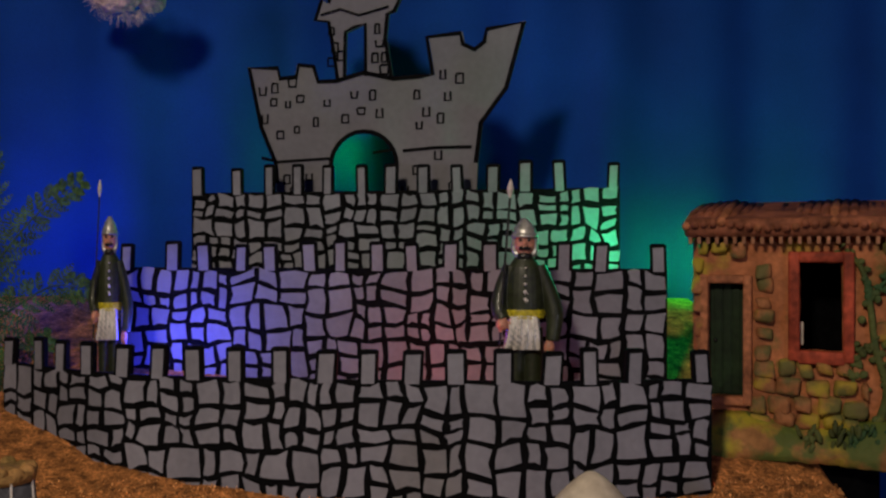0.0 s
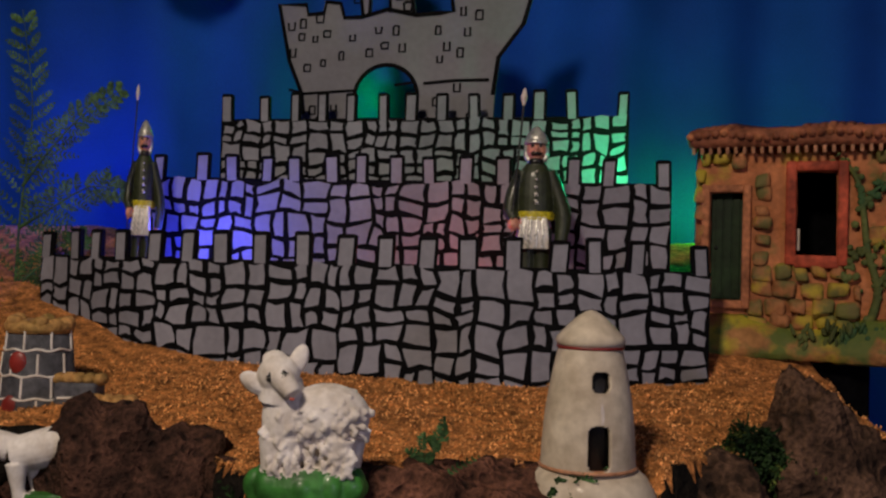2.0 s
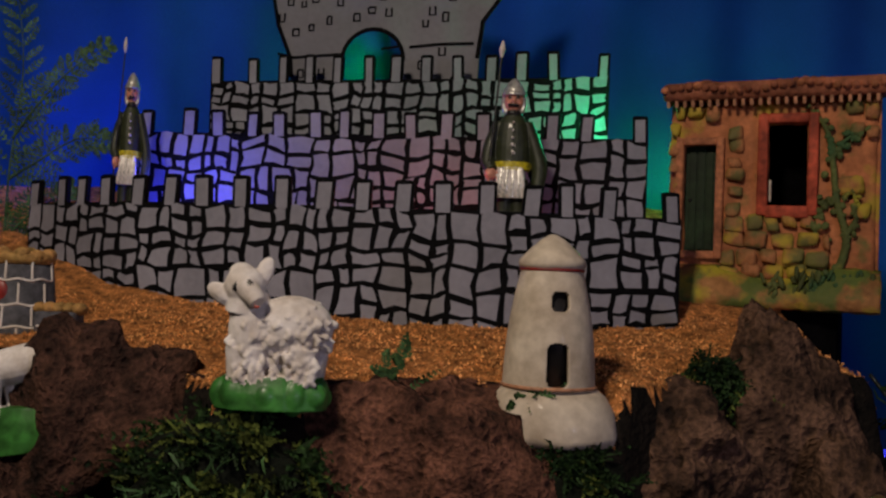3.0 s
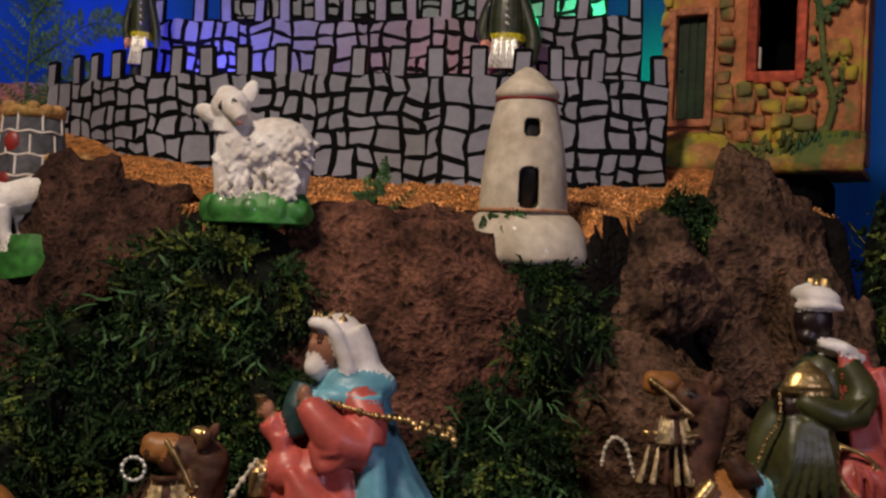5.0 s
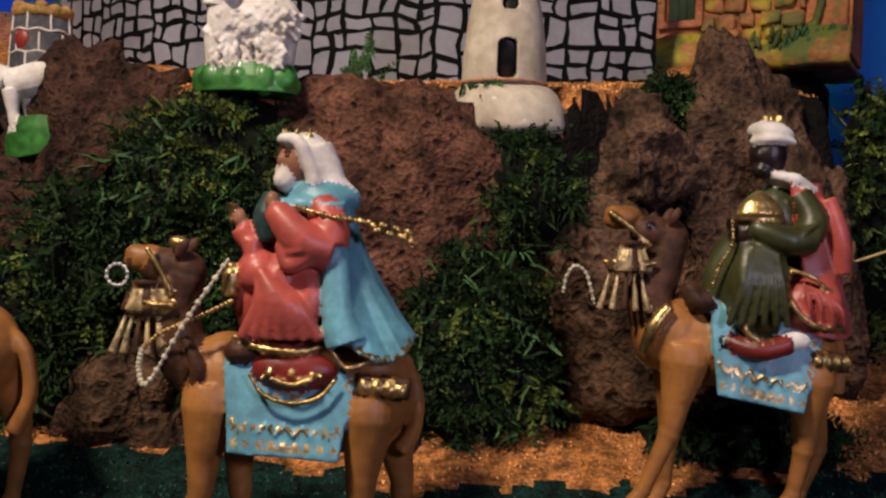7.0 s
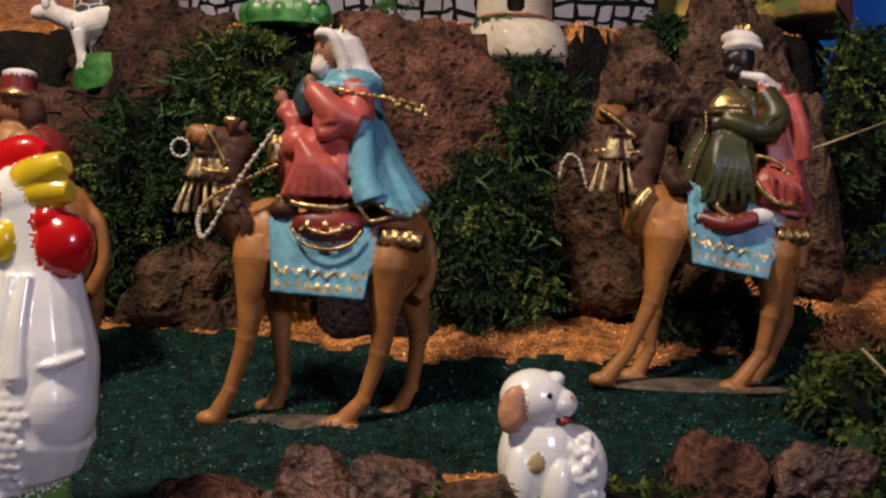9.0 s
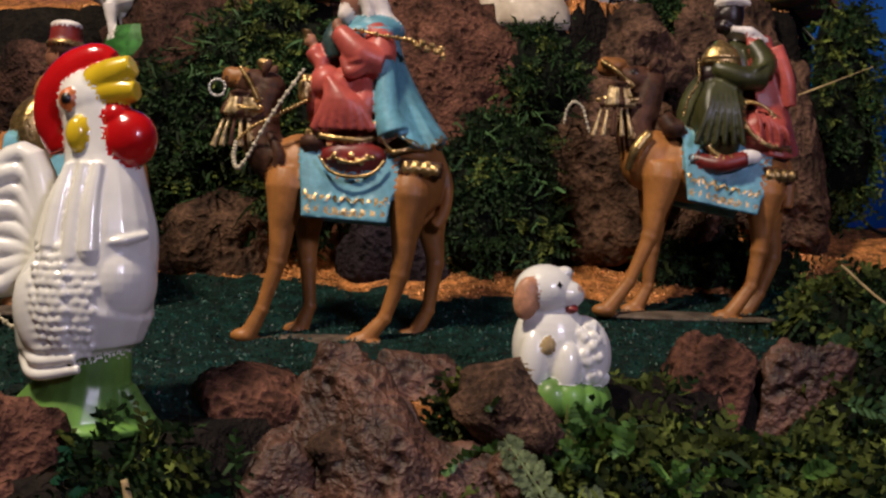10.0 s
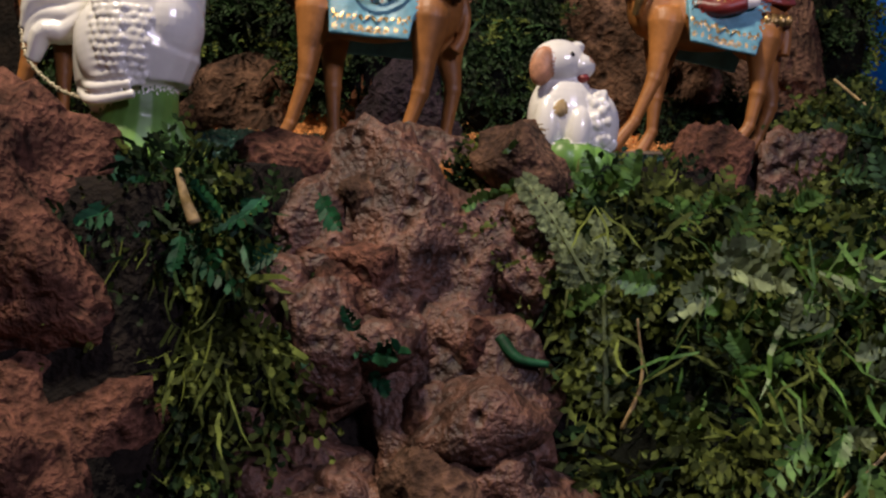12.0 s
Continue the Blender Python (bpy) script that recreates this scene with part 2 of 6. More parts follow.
def thing(name, m, label, category, group=""):
    ob = new(name)
    ob.matrix_world = m
    return tagged(ob, label, category, group)


def raw(name, verts, faces, mats, parent=None, smooth=False):
    me = bpy.data.meshes.new(name)
    me.from_pydata(verts, [], faces)
    for m in mats if isinstance(mats, (list, tuple)) else [mats]:
        me.materials.append(m)
    if smooth:
        me.polygons.foreach_set("use_smooth", [True] * len(me.polygons))
    ob = new(name, me)
    if parent:
        ob.parent = parent
    return ob


def ball(bm, c, r, mi=0, rot=(0, 0, 0), seg=16, ring=10):
    """An ellipsoid at c with radii r."""
    r = (r, r, r) if not isinstance(r, tuple) else r
    if max(r) > 6 and seg == 16:
        seg, ring = 30, 18
    m = pose(*c, *rot) @ Matrix.Diagonal((*r, 1))
    top, low = bm.verts.new(m @ Vector((0, 0, 1))), bm.verts.new(m @ Vector((0, 0, -1)))
    turn = [2 * math.pi * k / seg for k in range(seg)]
    rows = []
    for i in range(1, ring):
        a = math.pi * i / ring
        rows.append([bm.verts.new(m @ Vector((math.sin(a) * math.cos(b), math.sin(a) * math.sin(b), math.cos(a)))) for b in turn])
    for k in range(seg):
        j = (k + 1) % seg
        bm.faces.new((top, rows[0][k], rows[0][j])).material_index = mi
        bm.faces.new((low, rows[-1][j], rows[-1][k])).material_index = mi
        for a, b in zip(rows, rows[1:]):
            bm.faces.new((a[k], b[k], b[j], a[j])).material_index = mi


def block(bm, c, s, mi=0, rot=(0, 0, 0), bevel=0.0):
    out = bmesh.ops.create_cube(bm, size=1, matrix=pose(*c, *rot) @ Matrix.Diagonal((*s, 1)))
    faces = {f for v in out["verts"] for f in v.link_faces}
    for f in faces:
        f.material_index = mi
    if bevel:
        edges = list({e for f in faces for e in f.edges})
        res = bmesh.ops.bevel(bm, geom=edges, offset=bevel, segments=2, affect="EDGES", profile=0.6)
        for f in res["faces"]:
            f.material_index = mi


def tube(bm, pts, radii, mi=0, seg=10, flat=1.0):
    """A round limb along pts; flat squeezes it in depth (y)."""
    pts = [Vector(p) for p in pts]
    if not isinstance(radii, (list, tuple)):
        radii = [radii] * len(pts)
    radii = [float(r) for r in radii]
    rings = []
    for i, p in enumerate(pts):
        d = (pts[min(i + 1, len(pts) - 1)] - pts[max(i - 1, 0)]).normalized()
        side = d.cross(Vector((0, 1, 0)))
        side = side.normalized() if side.length > 0.1 else Vector((1, 0, 0))
        up = side.cross(d).normalized()
        rings.append([bm.verts.new(p + radii[i] * (math.cos(a) * side + flat * math.sin(a) * up)) for a in [2 * math.pi * k / seg for k in range(seg)]])
    for a, b in zip(rings, rings[1:]):
        for k in range(seg):
            bm.faces.new((a[k], a[(k + 1) % seg], b[(k + 1) % seg], b[k])).material_index = mi
    for r, flip in ((rings[0], False), (rings[-1], True)):
        bm.faces.new(r if flip else r[::-1]).material_index = mi


def curve_pts(pts, n):
    """n + 1 points on a smooth line through pts."""
    P = [Vector(p) for p in pts]
    P = [2 * P[0] - P[1]] + P + [2 * P[-1] - P[-2]]
    out = []
    for k in range(n + 1):
        u = k / n * (len(P) - 3)
        i = min(int(u), len(P) - 4)
        u -= i
        a, b, c, d = P[i:i + 4]
        out.append(0.5 * ((2 * b) + (c - a) * u + (2 * a - 5 * b + 4 * c - d) * u * u + (3 * b - a - 3 * c + d) * u ** 3))
    return out


def lathe(bm, profile, mi=0, seg=32, squash=1.0):
    """Turns (radius, height) pairs about z."""
    rings = [[bm.verts.new((r * math.cos(2 * math.pi * k / seg), squash * r * math.sin(2 * math.pi * k / seg), z)) for k in range(seg)] for r, z in profile]
    for a, b in zip(rings, rings[1:]):
        for k in range(seg):
            bm.faces.new((a[k], a[(k + 1) % seg], b[(k + 1) % seg], b[k])).material_index = mi
    bm.faces.new(rings[0][::-1]).material_index = mi
    bm.faces.new(rings[-1]).material_index = mi


def sheet(bm, rows, thick, mi=0):
    """A cloth with thickness through rows of points."""
    n = len(rows[0])
    V = [[Vector(p) for p in r] for r in rows]
    top, low = [], []
    for i, r in enumerate(V):
        t, b = [], []
        for j, p in enumerate(r):
            du = V[i][min(j + 1, n - 1)] - V[i][max(j - 1, 0)]
            dv = V[min(i + 1, len(V) - 1)][j] - V[max(i - 1, 0)][j]
            nn = du.cross(dv).normalized() * thick / 2
            t.append(bm.verts.new(p + nn))
            b.append(bm.verts.new(p - nn))
        top.append(t)
        low.append(b)
    def quad(*v):
        bm.faces.new(v).material_index = mi
    for i in range(len(V) - 1):
        for j in range(n - 1):
            quad(top[i][j], top[i][j + 1], top[i + 1][j + 1], top[i + 1][j])
            quad(low[i][j], low[i + 1][j], low[i + 1][j + 1], low[i][j + 1])
    for i in range(len(V) - 1):
        quad(top[i][0], top[i + 1][0], low[i + 1][0], low[i][0])
        quad(top[i][-1], low[i][-1], low[i + 1][-1], top[i + 1][-1])
    for j in range(n - 1):
        quad(top[0][j], low[0][j], low[0][j + 1], top[0][j + 1])
        quad(top[-1][j], top[-1][j + 1], low[-1][j + 1], low[-1][j])


def sculpt(name, bm, mats, m, voxel, label, category, group="", rounds=4, rough=0.0, rscale=1.0, scale=0.001):
    """Melts the pieces of bm (in mm) into one moulded figure that keeps each piece's paint."""
    from mathutils import kdtree
    bm.normal_update()
    spots = [(f.calc_center_median(), f.material_index) for f in bm.faces]
    for f in list(bm.faces):
        if f.calc_area() > 3.0:
            for v in f.verts:
                spots.append((v.co * 0.7 + f.calc_center_median() * 0.3, f.material_index))
    tree = kdtree.KDTree(len(spots))
    for i, (co, _) in enumerate(spots):
        tree.insert(co, i)
    tree.balance()
    me = bpy.data.meshes.new("raw")
    bm.to_mesh(me)
    bm.free()
    tmp = new("raw", me)
    mod = tmp.modifiers.new("melt", "REMESH")
    mod.mode, mod.voxel_size = "VOXEL", voxel
    sm = tmp.modifiers.new("soft", "SMOOTH")
    sm.iterations, sm.factor = rounds, 0.5
    dg = bpy.context.evaluated_depsgraph_get()
    out = bpy.data.meshes.new_from_object(tmp.evaluated_get(dg))
    bpy.data.objects.remove(tmp)
    bpy.data.meshes.remove(me)
    out.name = name
    out.materials.clear()
    for x in mats:
        out.materials.append(x)
    idx = [spots[tree.find(p.center)[1]][1] for p in out.polygons]
    out.polygons.foreach_set("material_index", idx)
    out.polygons.foreach_set("use_smooth", [True] * len(out.polygons))
    if rough:
        for v in out.vertices:
            v.co += v.normal * rough * noise.fractal(v.co * rscale, 1.0, 2.0, 3)
    out.transform(Matrix.Scale(scale, 4))
    ob = new(name, out)
    ob.matrix_world = m
    return tagged(ob, label, category, group)


# ---- setting ----
def table(x, xs, ys):
    """Straight lines between the pairs of xs and ys."""
    if x <= xs[0]:
        return ys[0]
    for a, b, u, v in zip(xs, xs[1:], ys, ys[1:]):
        if x <= b:
            return u + (v - u) * (x - a) / (b - a)
    return ys[-1]


def smooth01(a, b, x):
    t = max(0.0, min(1.0, (x - a) / (b - a)))
    return t * t * (3 - 2 * t)


def upper(y):
    return table(y, [0.3, 0.36, 0.54, 0.64, 0.70, 0.78, 0.9], [0.615, 0.625, 0.657, 0.70, 0.725, 0.75, 0.755])


def middle(x, y):
    return table(y, [0.05, 0.12, 0.2, 0.24, 0.3, 0.36, 0.5], [0.405, 0.42, 0.436, 0.441, 0.452, 0.470, 0.505])


def front_edge(x):
    return table(x, [-0.2, -0.03, 0.0, 0.06, 0.1, 0.2, 0.3], [0.070, 0.075, 0.135, 0.155, 0.155, 0.205, 0.215])


def height(x, y):
    n = noise.fractal(Vector((x * 18, y * 18, 3.0)), 1.0, 2.0, 4)
    z = middle(x, y)
    back = table(x, [-0.2, -0.15, -0.11, -0.085, -0.045, -0.02, 0.03, 0.05, 0.09, 0.12, 0.16, 0.25], [0.44, 0.435, 0.41, 0.378, 0.378, 0.405, 0.405, 0.390, 0.392, 0.43, 0.455, 0.47]) + 0.006 * n
    side = 1 - smooth01(0.225, 0.26, x + 0.012 * n)
    z += (upper(y) - z) * smooth01(back - 0.03, back, y) * side
    z -= 0.016 * (1 - smooth01(0.022, 0.036, math.hypot(x - 0.066, y - 0.395)))
    e = front_edge(x)
    if y < e:
        z -= (z - 0.0) * min(1.0, (e - y) / 0.22) ** 0.8 * smooth01(0, 0.004, e - y)
    return z + 0.004 * n + 0.0015 * noise.noise(Vector((x * 90, y * 90, 1.0)))


def region(x, y):
    """0 soil, 1 sawdust, 2 dark green sand."""
    n = 0.012 * noise.fractal(Vector((x * 30, y * 30, 7.0)), 1.0, 2.0, 3)
    h = height(x, y)
    if h > upper(y) - 0.04 and h - height(x, y - 0.004) < 0.01:
        return 1
    if y > 0.372 + n and not (x > 0.2 and y < 0.5 and h < 0.53):
        return 0
    strip = table(x, [-0.2, -0.06, 0.0, 0.05, 0.12, 0.2, 0.3], [0.335, 0.33, 0.322, 0.308, 0.322, 0.338, 0.35])
    if h > middle(x, y) + 0.02:
        return 0
    if y + 1.3 * n > strip:
        return 1
    if y + n > table(x, [-0.2, -0.03, 0.03, 0.1, 0.2], [0.10, 0.12, 0.185, 0.19, 0.215]):
        return 2
    if 0.0 < x < 0.11 and y + n > 0.15:
        return 1
    return 0


def build_ground():
    xs, ys = np.arange(-0.56, 0.46, 0.0045), np.concatenate([np.arange(-0.12, 0.05, 0.012), np.arange(0.05, 0.56, 0.0045), np.arange(0.56, 0.92, 0.012)])
    verts = [(x, y, height(x, y) if y > -0.1 else 0.0) for y in ys for x in xs]
    nx = len(xs)
    faces = [(j * nx + i, j * nx + i + 1, (j + 1) * nx + i + 1, (j + 1) * nx + i) for j in range(len(ys) - 1) for i in range(nx - 1)]
    ob = raw("ground", verts, faces, [SOIL, SAND, GREENSAND], smooth=True)
    ob.data.polygons.foreach_set("material_index", [region(*p.center[:2]) for p in ob.data.polygons])
    tagged(ob, "stepped display mound of orange sawdust and dark green sand", "ground", kind="structure")


build_ground()


def build_backdrop():
    """One hanging cloth with soft upright folds."""
    n = 260
    rows = []
    for z in np.linspace(0.0, 1.7, 18):
        r = []
        for i in range(n + 1):
            x = -1.3 + 2.6 * i / n
            fold = 0.014 * math.sin(x * 23 + 1.2 * math.sin(x * 7)) + 0.008 * math.sin(x * 57 + 2 + z) + 0.006 * noise.noise(Vector((x * 11, z * 3, 0)))
            r.append((x, 0.90 + fold * (0.6 + 0.4 * z), z))
        rows.append(r)
    bm = bmesh.new()
    sheet(bm, rows, 0.002)
    tagged(link("backdrop", bm, CLOTH), "royal blue cloth hanging in soft folds behind the display", "cloth", kind="structure")


build_backdrop()


def build_room():
    def wall(name, c, s, material, label):
        bm = bmesh.new()
        block(bm, c, s)
        tagged(link(name, bm, material, smooth=False), label, name.split("_")[0], kind="structure")
    wall("floor", (0, 0.05, -0.05), (3.0, 2.5, 0.1), FLOORP, "dark plain floor under the display")
    wall("ceiling", (0, 0.05, 2.55), (3.0, 2.5, 0.1), WALLP, "plain pale ceiling")
    wall("wall_north", (0, 1.25, 1.25), (3.0, 0.1, 2.5), WALLP, "plain dim wall behind the cloth")
    wall("wall_south", (0, -1.15, 1.25), (3.0, 0.1, 2.5), WALLP, "plain dim wall behind the viewer")
    wall("wall_east", (1.45, 0.05, 1.25), (0.1, 2.3, 2.5), WALLP, "plain dim side wall")
    wall("wall_west", (-1.45, 0.05, 1.25), (0.1, 2.3, 2.5), WALLP, "plain dim side wall")


build_room()


# ---- the card castle ----
def stones(rng, w, h, course, width, gap):
    """Uneven drawn stones that fill w x h: lists of corner points."""
    out = []

    def cut(x0, z0, x1, z1):
        w1, h1 = x1 - x0, z1 - z0
        if w1 / width < 1.35 and h1 / course < 1.35:
            out.append((x0, z0, x1, z1))
        elif w1 / width > h1 / course * rng.uniform(0.7, 1.4):
            m = x0 + w1 * rng.uniform(0.36, 0.64)
            cut(x0, z0, m, z1)
            cut(m, z0, x1, z1)
        else:
            m = z0 + h1 * rng.uniform(0.36, 0.64)
            cut(x0, z0, x1, m)
            cut(x0, m, x1, z1)

    cut(0.0, 0.0, w, h)
    polys = []
    sway = lambda u, v: (0.004 * noise.noise(Vector((u * 50, v * 60, w * 9))), 0.005 * noise.noise(Vector((u * 60, v * 50, 5 + w * 9))))
    for x0, z0, x1, z1 in out:
        g = gap / 2
        p = []
        pts = [(x0 + g, z0 + g), ((x0 + x1) / 2, z0 + g), (x1 - g, z0 + g), (x1 - g, (z0 + z1) / 2), (x1 - g, z1 - g), ((x0 + x1) / 2, z1 - g), (x0 + g, z1 - g), (x0 + g, (z0 + z1) / 2)]
        for u, v in pts:
            du, dv = sway(u, v)
            p.append((u + du + rng.uniform(-0.0008, 0.0008), v + dv + rng.uniform(-0.0008, 0.0008)))
        polys.append(p)
    return polys


def card_wall(name, line, z0, valley, merlons, top, mw, seed, label, gap=0.0034, course=0.0145, width=0.0150):
    """A thin card wall bent along line, with battlements; stones drawn in marker."""
    rng = random.Random(seed)
    P = curve_pts([(x, y, 0) for x, y in line], 80)
    L = [0.0]
    for a, b in zip(P, P[1:]):
        L.append(L[-1] + (b - a).length)
    total = L[-1]

    def at(u, z, off=0.0):
        u = max(0.0, min(total, u))
        x, y = np.interp(u, L, [p.x for p in P]), np.interp(u, L, [p.y for p in P])
        x2, y2 = np.interp(min(total, u + 0.002), L, [p.x for p in P]), np.interp(min(total, u + 0.002), L, [p.y for p in P])
        x1, y1 = np.interp(max(0, u - 0.002), L, [p.x for p in P]), np.interp(max(0, u - 0.002), L, [p.y for p in P])
        d = math.hypot(x2 - x1, y2 - y1)
        return (x + (y2 - y1) / d * off, y - (x2 - x1) / d * off, z)

    ob = thing(name, Matrix(), label, "castle wall", "grey card castle walls")
    bm = bmesh.new()
    n = int(total / 0.004)
    low = [(bm.verts.new(at(total * i / n, z0)), bm.verts.new(at(total * i / n, z0, -0.003))) for i in range(n + 1)]
    up = [(bm.verts.new(at(total * i / n, valley)), bm.verts.new(at(total * i / n, valley, -0.003))) for i in range(n + 1)]
    for i in range(n):
        bm.faces.new((low[i][0], low[i + 1][0], up[i + 1][0], up[i][0]))
        bm.faces.new((low[i + 1][1], low[i][1], up[i][1], up[i + 1][1]))
        bm.faces.new((up[i][0], up[i + 1][0], up[i + 1][1], up[i][1]))
    for i in (0, n):
        bm.faces.new((low[i][0], up[i][0], up[i][1], low[i][1]))
    card = part("card", bm, INK, ob, "card edged in thick black marker")
    face = bmesh.new()
    for p in stones(rng, total, valley - z0 - 0.001, course, width, gap):
        vs = [face.verts.new(at(u, z0 + v, 0.0004)) for u, v in p]
        face.faces.new(vs)
    count = merlons
    for k in range(count):
        u = total * (k + 0.5) / count * 0.985 + rng.uniform(-0.002, 0.002)
        if k == 0:
            u = mw * 0.5
        if k == count - 1:
            u = total - mw * 0.52
        w = mw * rng.uniform(0.9, 1.12)
        h = (top - valley) * rng.uniform(0.88, 1.06)
        lean = rng.uniform(-0.0012, 0.0012)
        m = bmesh.new()
        outline = [(-w / 2, -0.001), (w / 2, -0.001), (w / 2 + lean, h), (w * 0.35 + lean, h + 0.001), (-w * 0.35 + lean, h + 0.001), (-w / 2 + lean, h)]
        f = [m.verts.new(at(u + a, valley + b, 0.0)) for a, b in outline]
        g = [m.verts.new(at(u + a, valley + b, -0.003)) for a, b in outline]
        m.faces.new(f)
        m.faces.new(g[::-1])
        for i in range(6):
            m.faces.new((f[i], g[i], g[(i + 1) % 6], f[(i + 1) % 6]))
        part("merlon", m, INK, ob)
        e = 0.0019
        fill = [(-w / 2 + e, -0.002), (w / 2 - e, -0.002), (w / 2 - e + lean, h - e * 0.8), (-w / 2 + e + lean, h - e)]
        face.faces.new([face.verts.new(at(u + a, valley + b, 0.0004 + 0.0002)) for a, b in fill])
    part("stone_drawing", face, CARD, ob, "grey stones drawn between black marker lines")
    return ob


card_wall("front_castle_wall", [(-0.289, 0.632), (-0.2, 0.575), (-0.1, 0.549), (0.0, 0.540), (0.08, 0.538), (0.154, 0.550)], 0.640, 0.726, 18, 0.7435, 0.0115, 11,
          "long bent grey card castle wall with black-outlined drawn stones")
card_wall("middle_castle_wall", [(-0.229, 0.68), (-0.1, 0.663), (0.02, 0.647), (0.147, 0.63)], 0.685, 0.787, 15, 0.8045, 0.0105, 12,
          "grey card castle wall standing behind the front wall, tinted by lights")
card_wall("rear_castle_wall", [(-0.2, 0.765), (-0.1, 0.745), (0.03, 0.717), (0.128, 0.695)], 0.73, 0.8445, 13, 0.8645, 0.0098, 13,
          "grey card castle wall with square battlements below the keep", course=0.0130, width=0.0150)


def keep():
    """The cut-out keep: a flat card with an arch, a tower and drawn windows (mm on the card)."""
    yaw = math.degrees(math.atan2(-0.05, 0.216))
    ob = thing("castle_keep", pose(-0.16, 0.788, 0.843, 0, 0, yaw), "grey card castle keep with dark arch, outlined in black marker", "castle")
    arch = [(104 + 29 * math.cos(a), 24 + 29 * math.sin(a)) for a in np.linspace(math.pi, 0, 15)]
    outer = [(26, -40), (26, 12), (24, 30), (11, 60), (0, 111), (26, 110), (28, 101), (43, 102), (45, 112), (60, 110), (64, 97), (80, 97), (104, 103), (130, 97)]
    tower = [(80, 95), (77, 118), (72, 146), (60, 148), (66, 166), (72, 162), (78, 182), (112, 184), (120, 168), (138, 166), (132, 152), (126, 150), (124, 130), (130, 95)]
    slot = [(105, 95), (104, 142), (96, 139), (89, 136), (88, 95)]
    rest = [(152, 98), (165, 99), (160, 130), (188, 132), (190, 123), (200, 118), (208, 124), (210, 134), (240, 138), (226, 86), (205, 58), (201, 26), (198, -40)]
    s = 0.001 * 0.955

    def flat(bm, poly, off, thick):
        f = [bm.verts.new((x * s, -off, z * s)) for x, z in poly]
        g = [bm.verts.new((x * s, -off + thick, z * s)) for x, z in poly]
        bm.faces.new(f[::-1])
        bm.faces.new(g)
        for i in range(len(f)):
            j = (i + 1) % len(f)
            bm.faces.new((f[i], f[j], g[j], g[i]))
        bm.normal_update()
        bmesh.ops.triangulate(bm, faces=bm.faces[:])
        bmesh.ops.recalc_face_normals(bm, faces=bm.faces[:])
    bm = bmesh.new()
    body = outer + rest
    flat(bm, body + [(133, -40)] + arch[::-1] + [(75, -40)], 0.0, 0.003)
    part("card", bm, CASTLE, ob)
    bm = bmesh.new()
    flat(bm, tower + slot, -0.0005, 0.0025)
    part("tower", bm, CASTLE, ob, "card watchtower with a tall slot")
    line = bmesh.new()

    def stroke(pts, w):
        """A marker line along pts, lying on the card."""
        P = [Vector((x * s, -0.0006, z * s)) for x, z in pts]
        lr = []
        for i, p in enumerate(P):
            d = (P[min(i + 1, len(P) - 1)] - P[max(i - 1, 0)]).normalized()
            q = Vector((-d.z, 0, d.x)) * w / 2
            lr.append((line.verts.new(p + q), line.verts.new(p - q)))
        for a, b in zip(lr, lr[1:]):
            line.faces.new((a[0], b[0], b[1], a[1]))
    inset = [(x + (1.6 if x < 60 else -1.6 if x > 155 else 0), z - 1.0) for x, z in body[1:-1]]
    stroke(inset, 0.0036)
    stroke([(x + (1.4 if x < 100 else -1.4), z) for x, z in tower], 0.003)
    stroke(arch, 0.0036)
    stroke([(13, 33), (28, 29), (74, 31)], 0.0024)
    stroke([(112, 35), (128, 37)], 0.0022)
    stroke([(138, 36), (165, 38), (196, 38)], 0.0026)
    stroke([(87, 98), (88, 137), (96, 140.5), (105.5, 143), (106, 99)], 0.0026)
    stroke([(66, 152), (84, 156), (100, 150), (126, 156)], 0.002)
    rng = random.Random(5)
    marks = [(14, 90), (25, 92), (41, 96), (24, 80), (37, 78), (48, 82), (72, 78), (96, 84), (112, 83), (16, 66), (30, 52), (45, 56), (62, 62), (88, 64), (102, 70), (118, 68), (150, 82), (172, 98), (186, 94), (176, 80), (158, 68), (152, 57), (170, 62),
             (76, 138), (79, 124), (76, 112), (84, 117), (116, 138), (118, 126), (114, 114), (122, 114), (122, 104), (36, 14), (56, 16), (150, 20), (140, 4), (180, 6), (168, 32), (42, 4)]
    for x, z in marks:
        w, h = rng.uniform(2.0, 3.1), rng.uniform(2.6, 4.0)
        k = rng.uniform(-0.5, 0.8)
        pts = [(x - w, z + h), (x + w + k, z + h), (x + w, z - h), (x - w, z - h), (x - w - k, z + h * 0.9)]
        stroke(pts if rng.random() < 0.7 else pts[1:], 0.0019)
    part("marker_drawing", line, INK, ob, "black marker windows and outlines")
    return ob


keep()


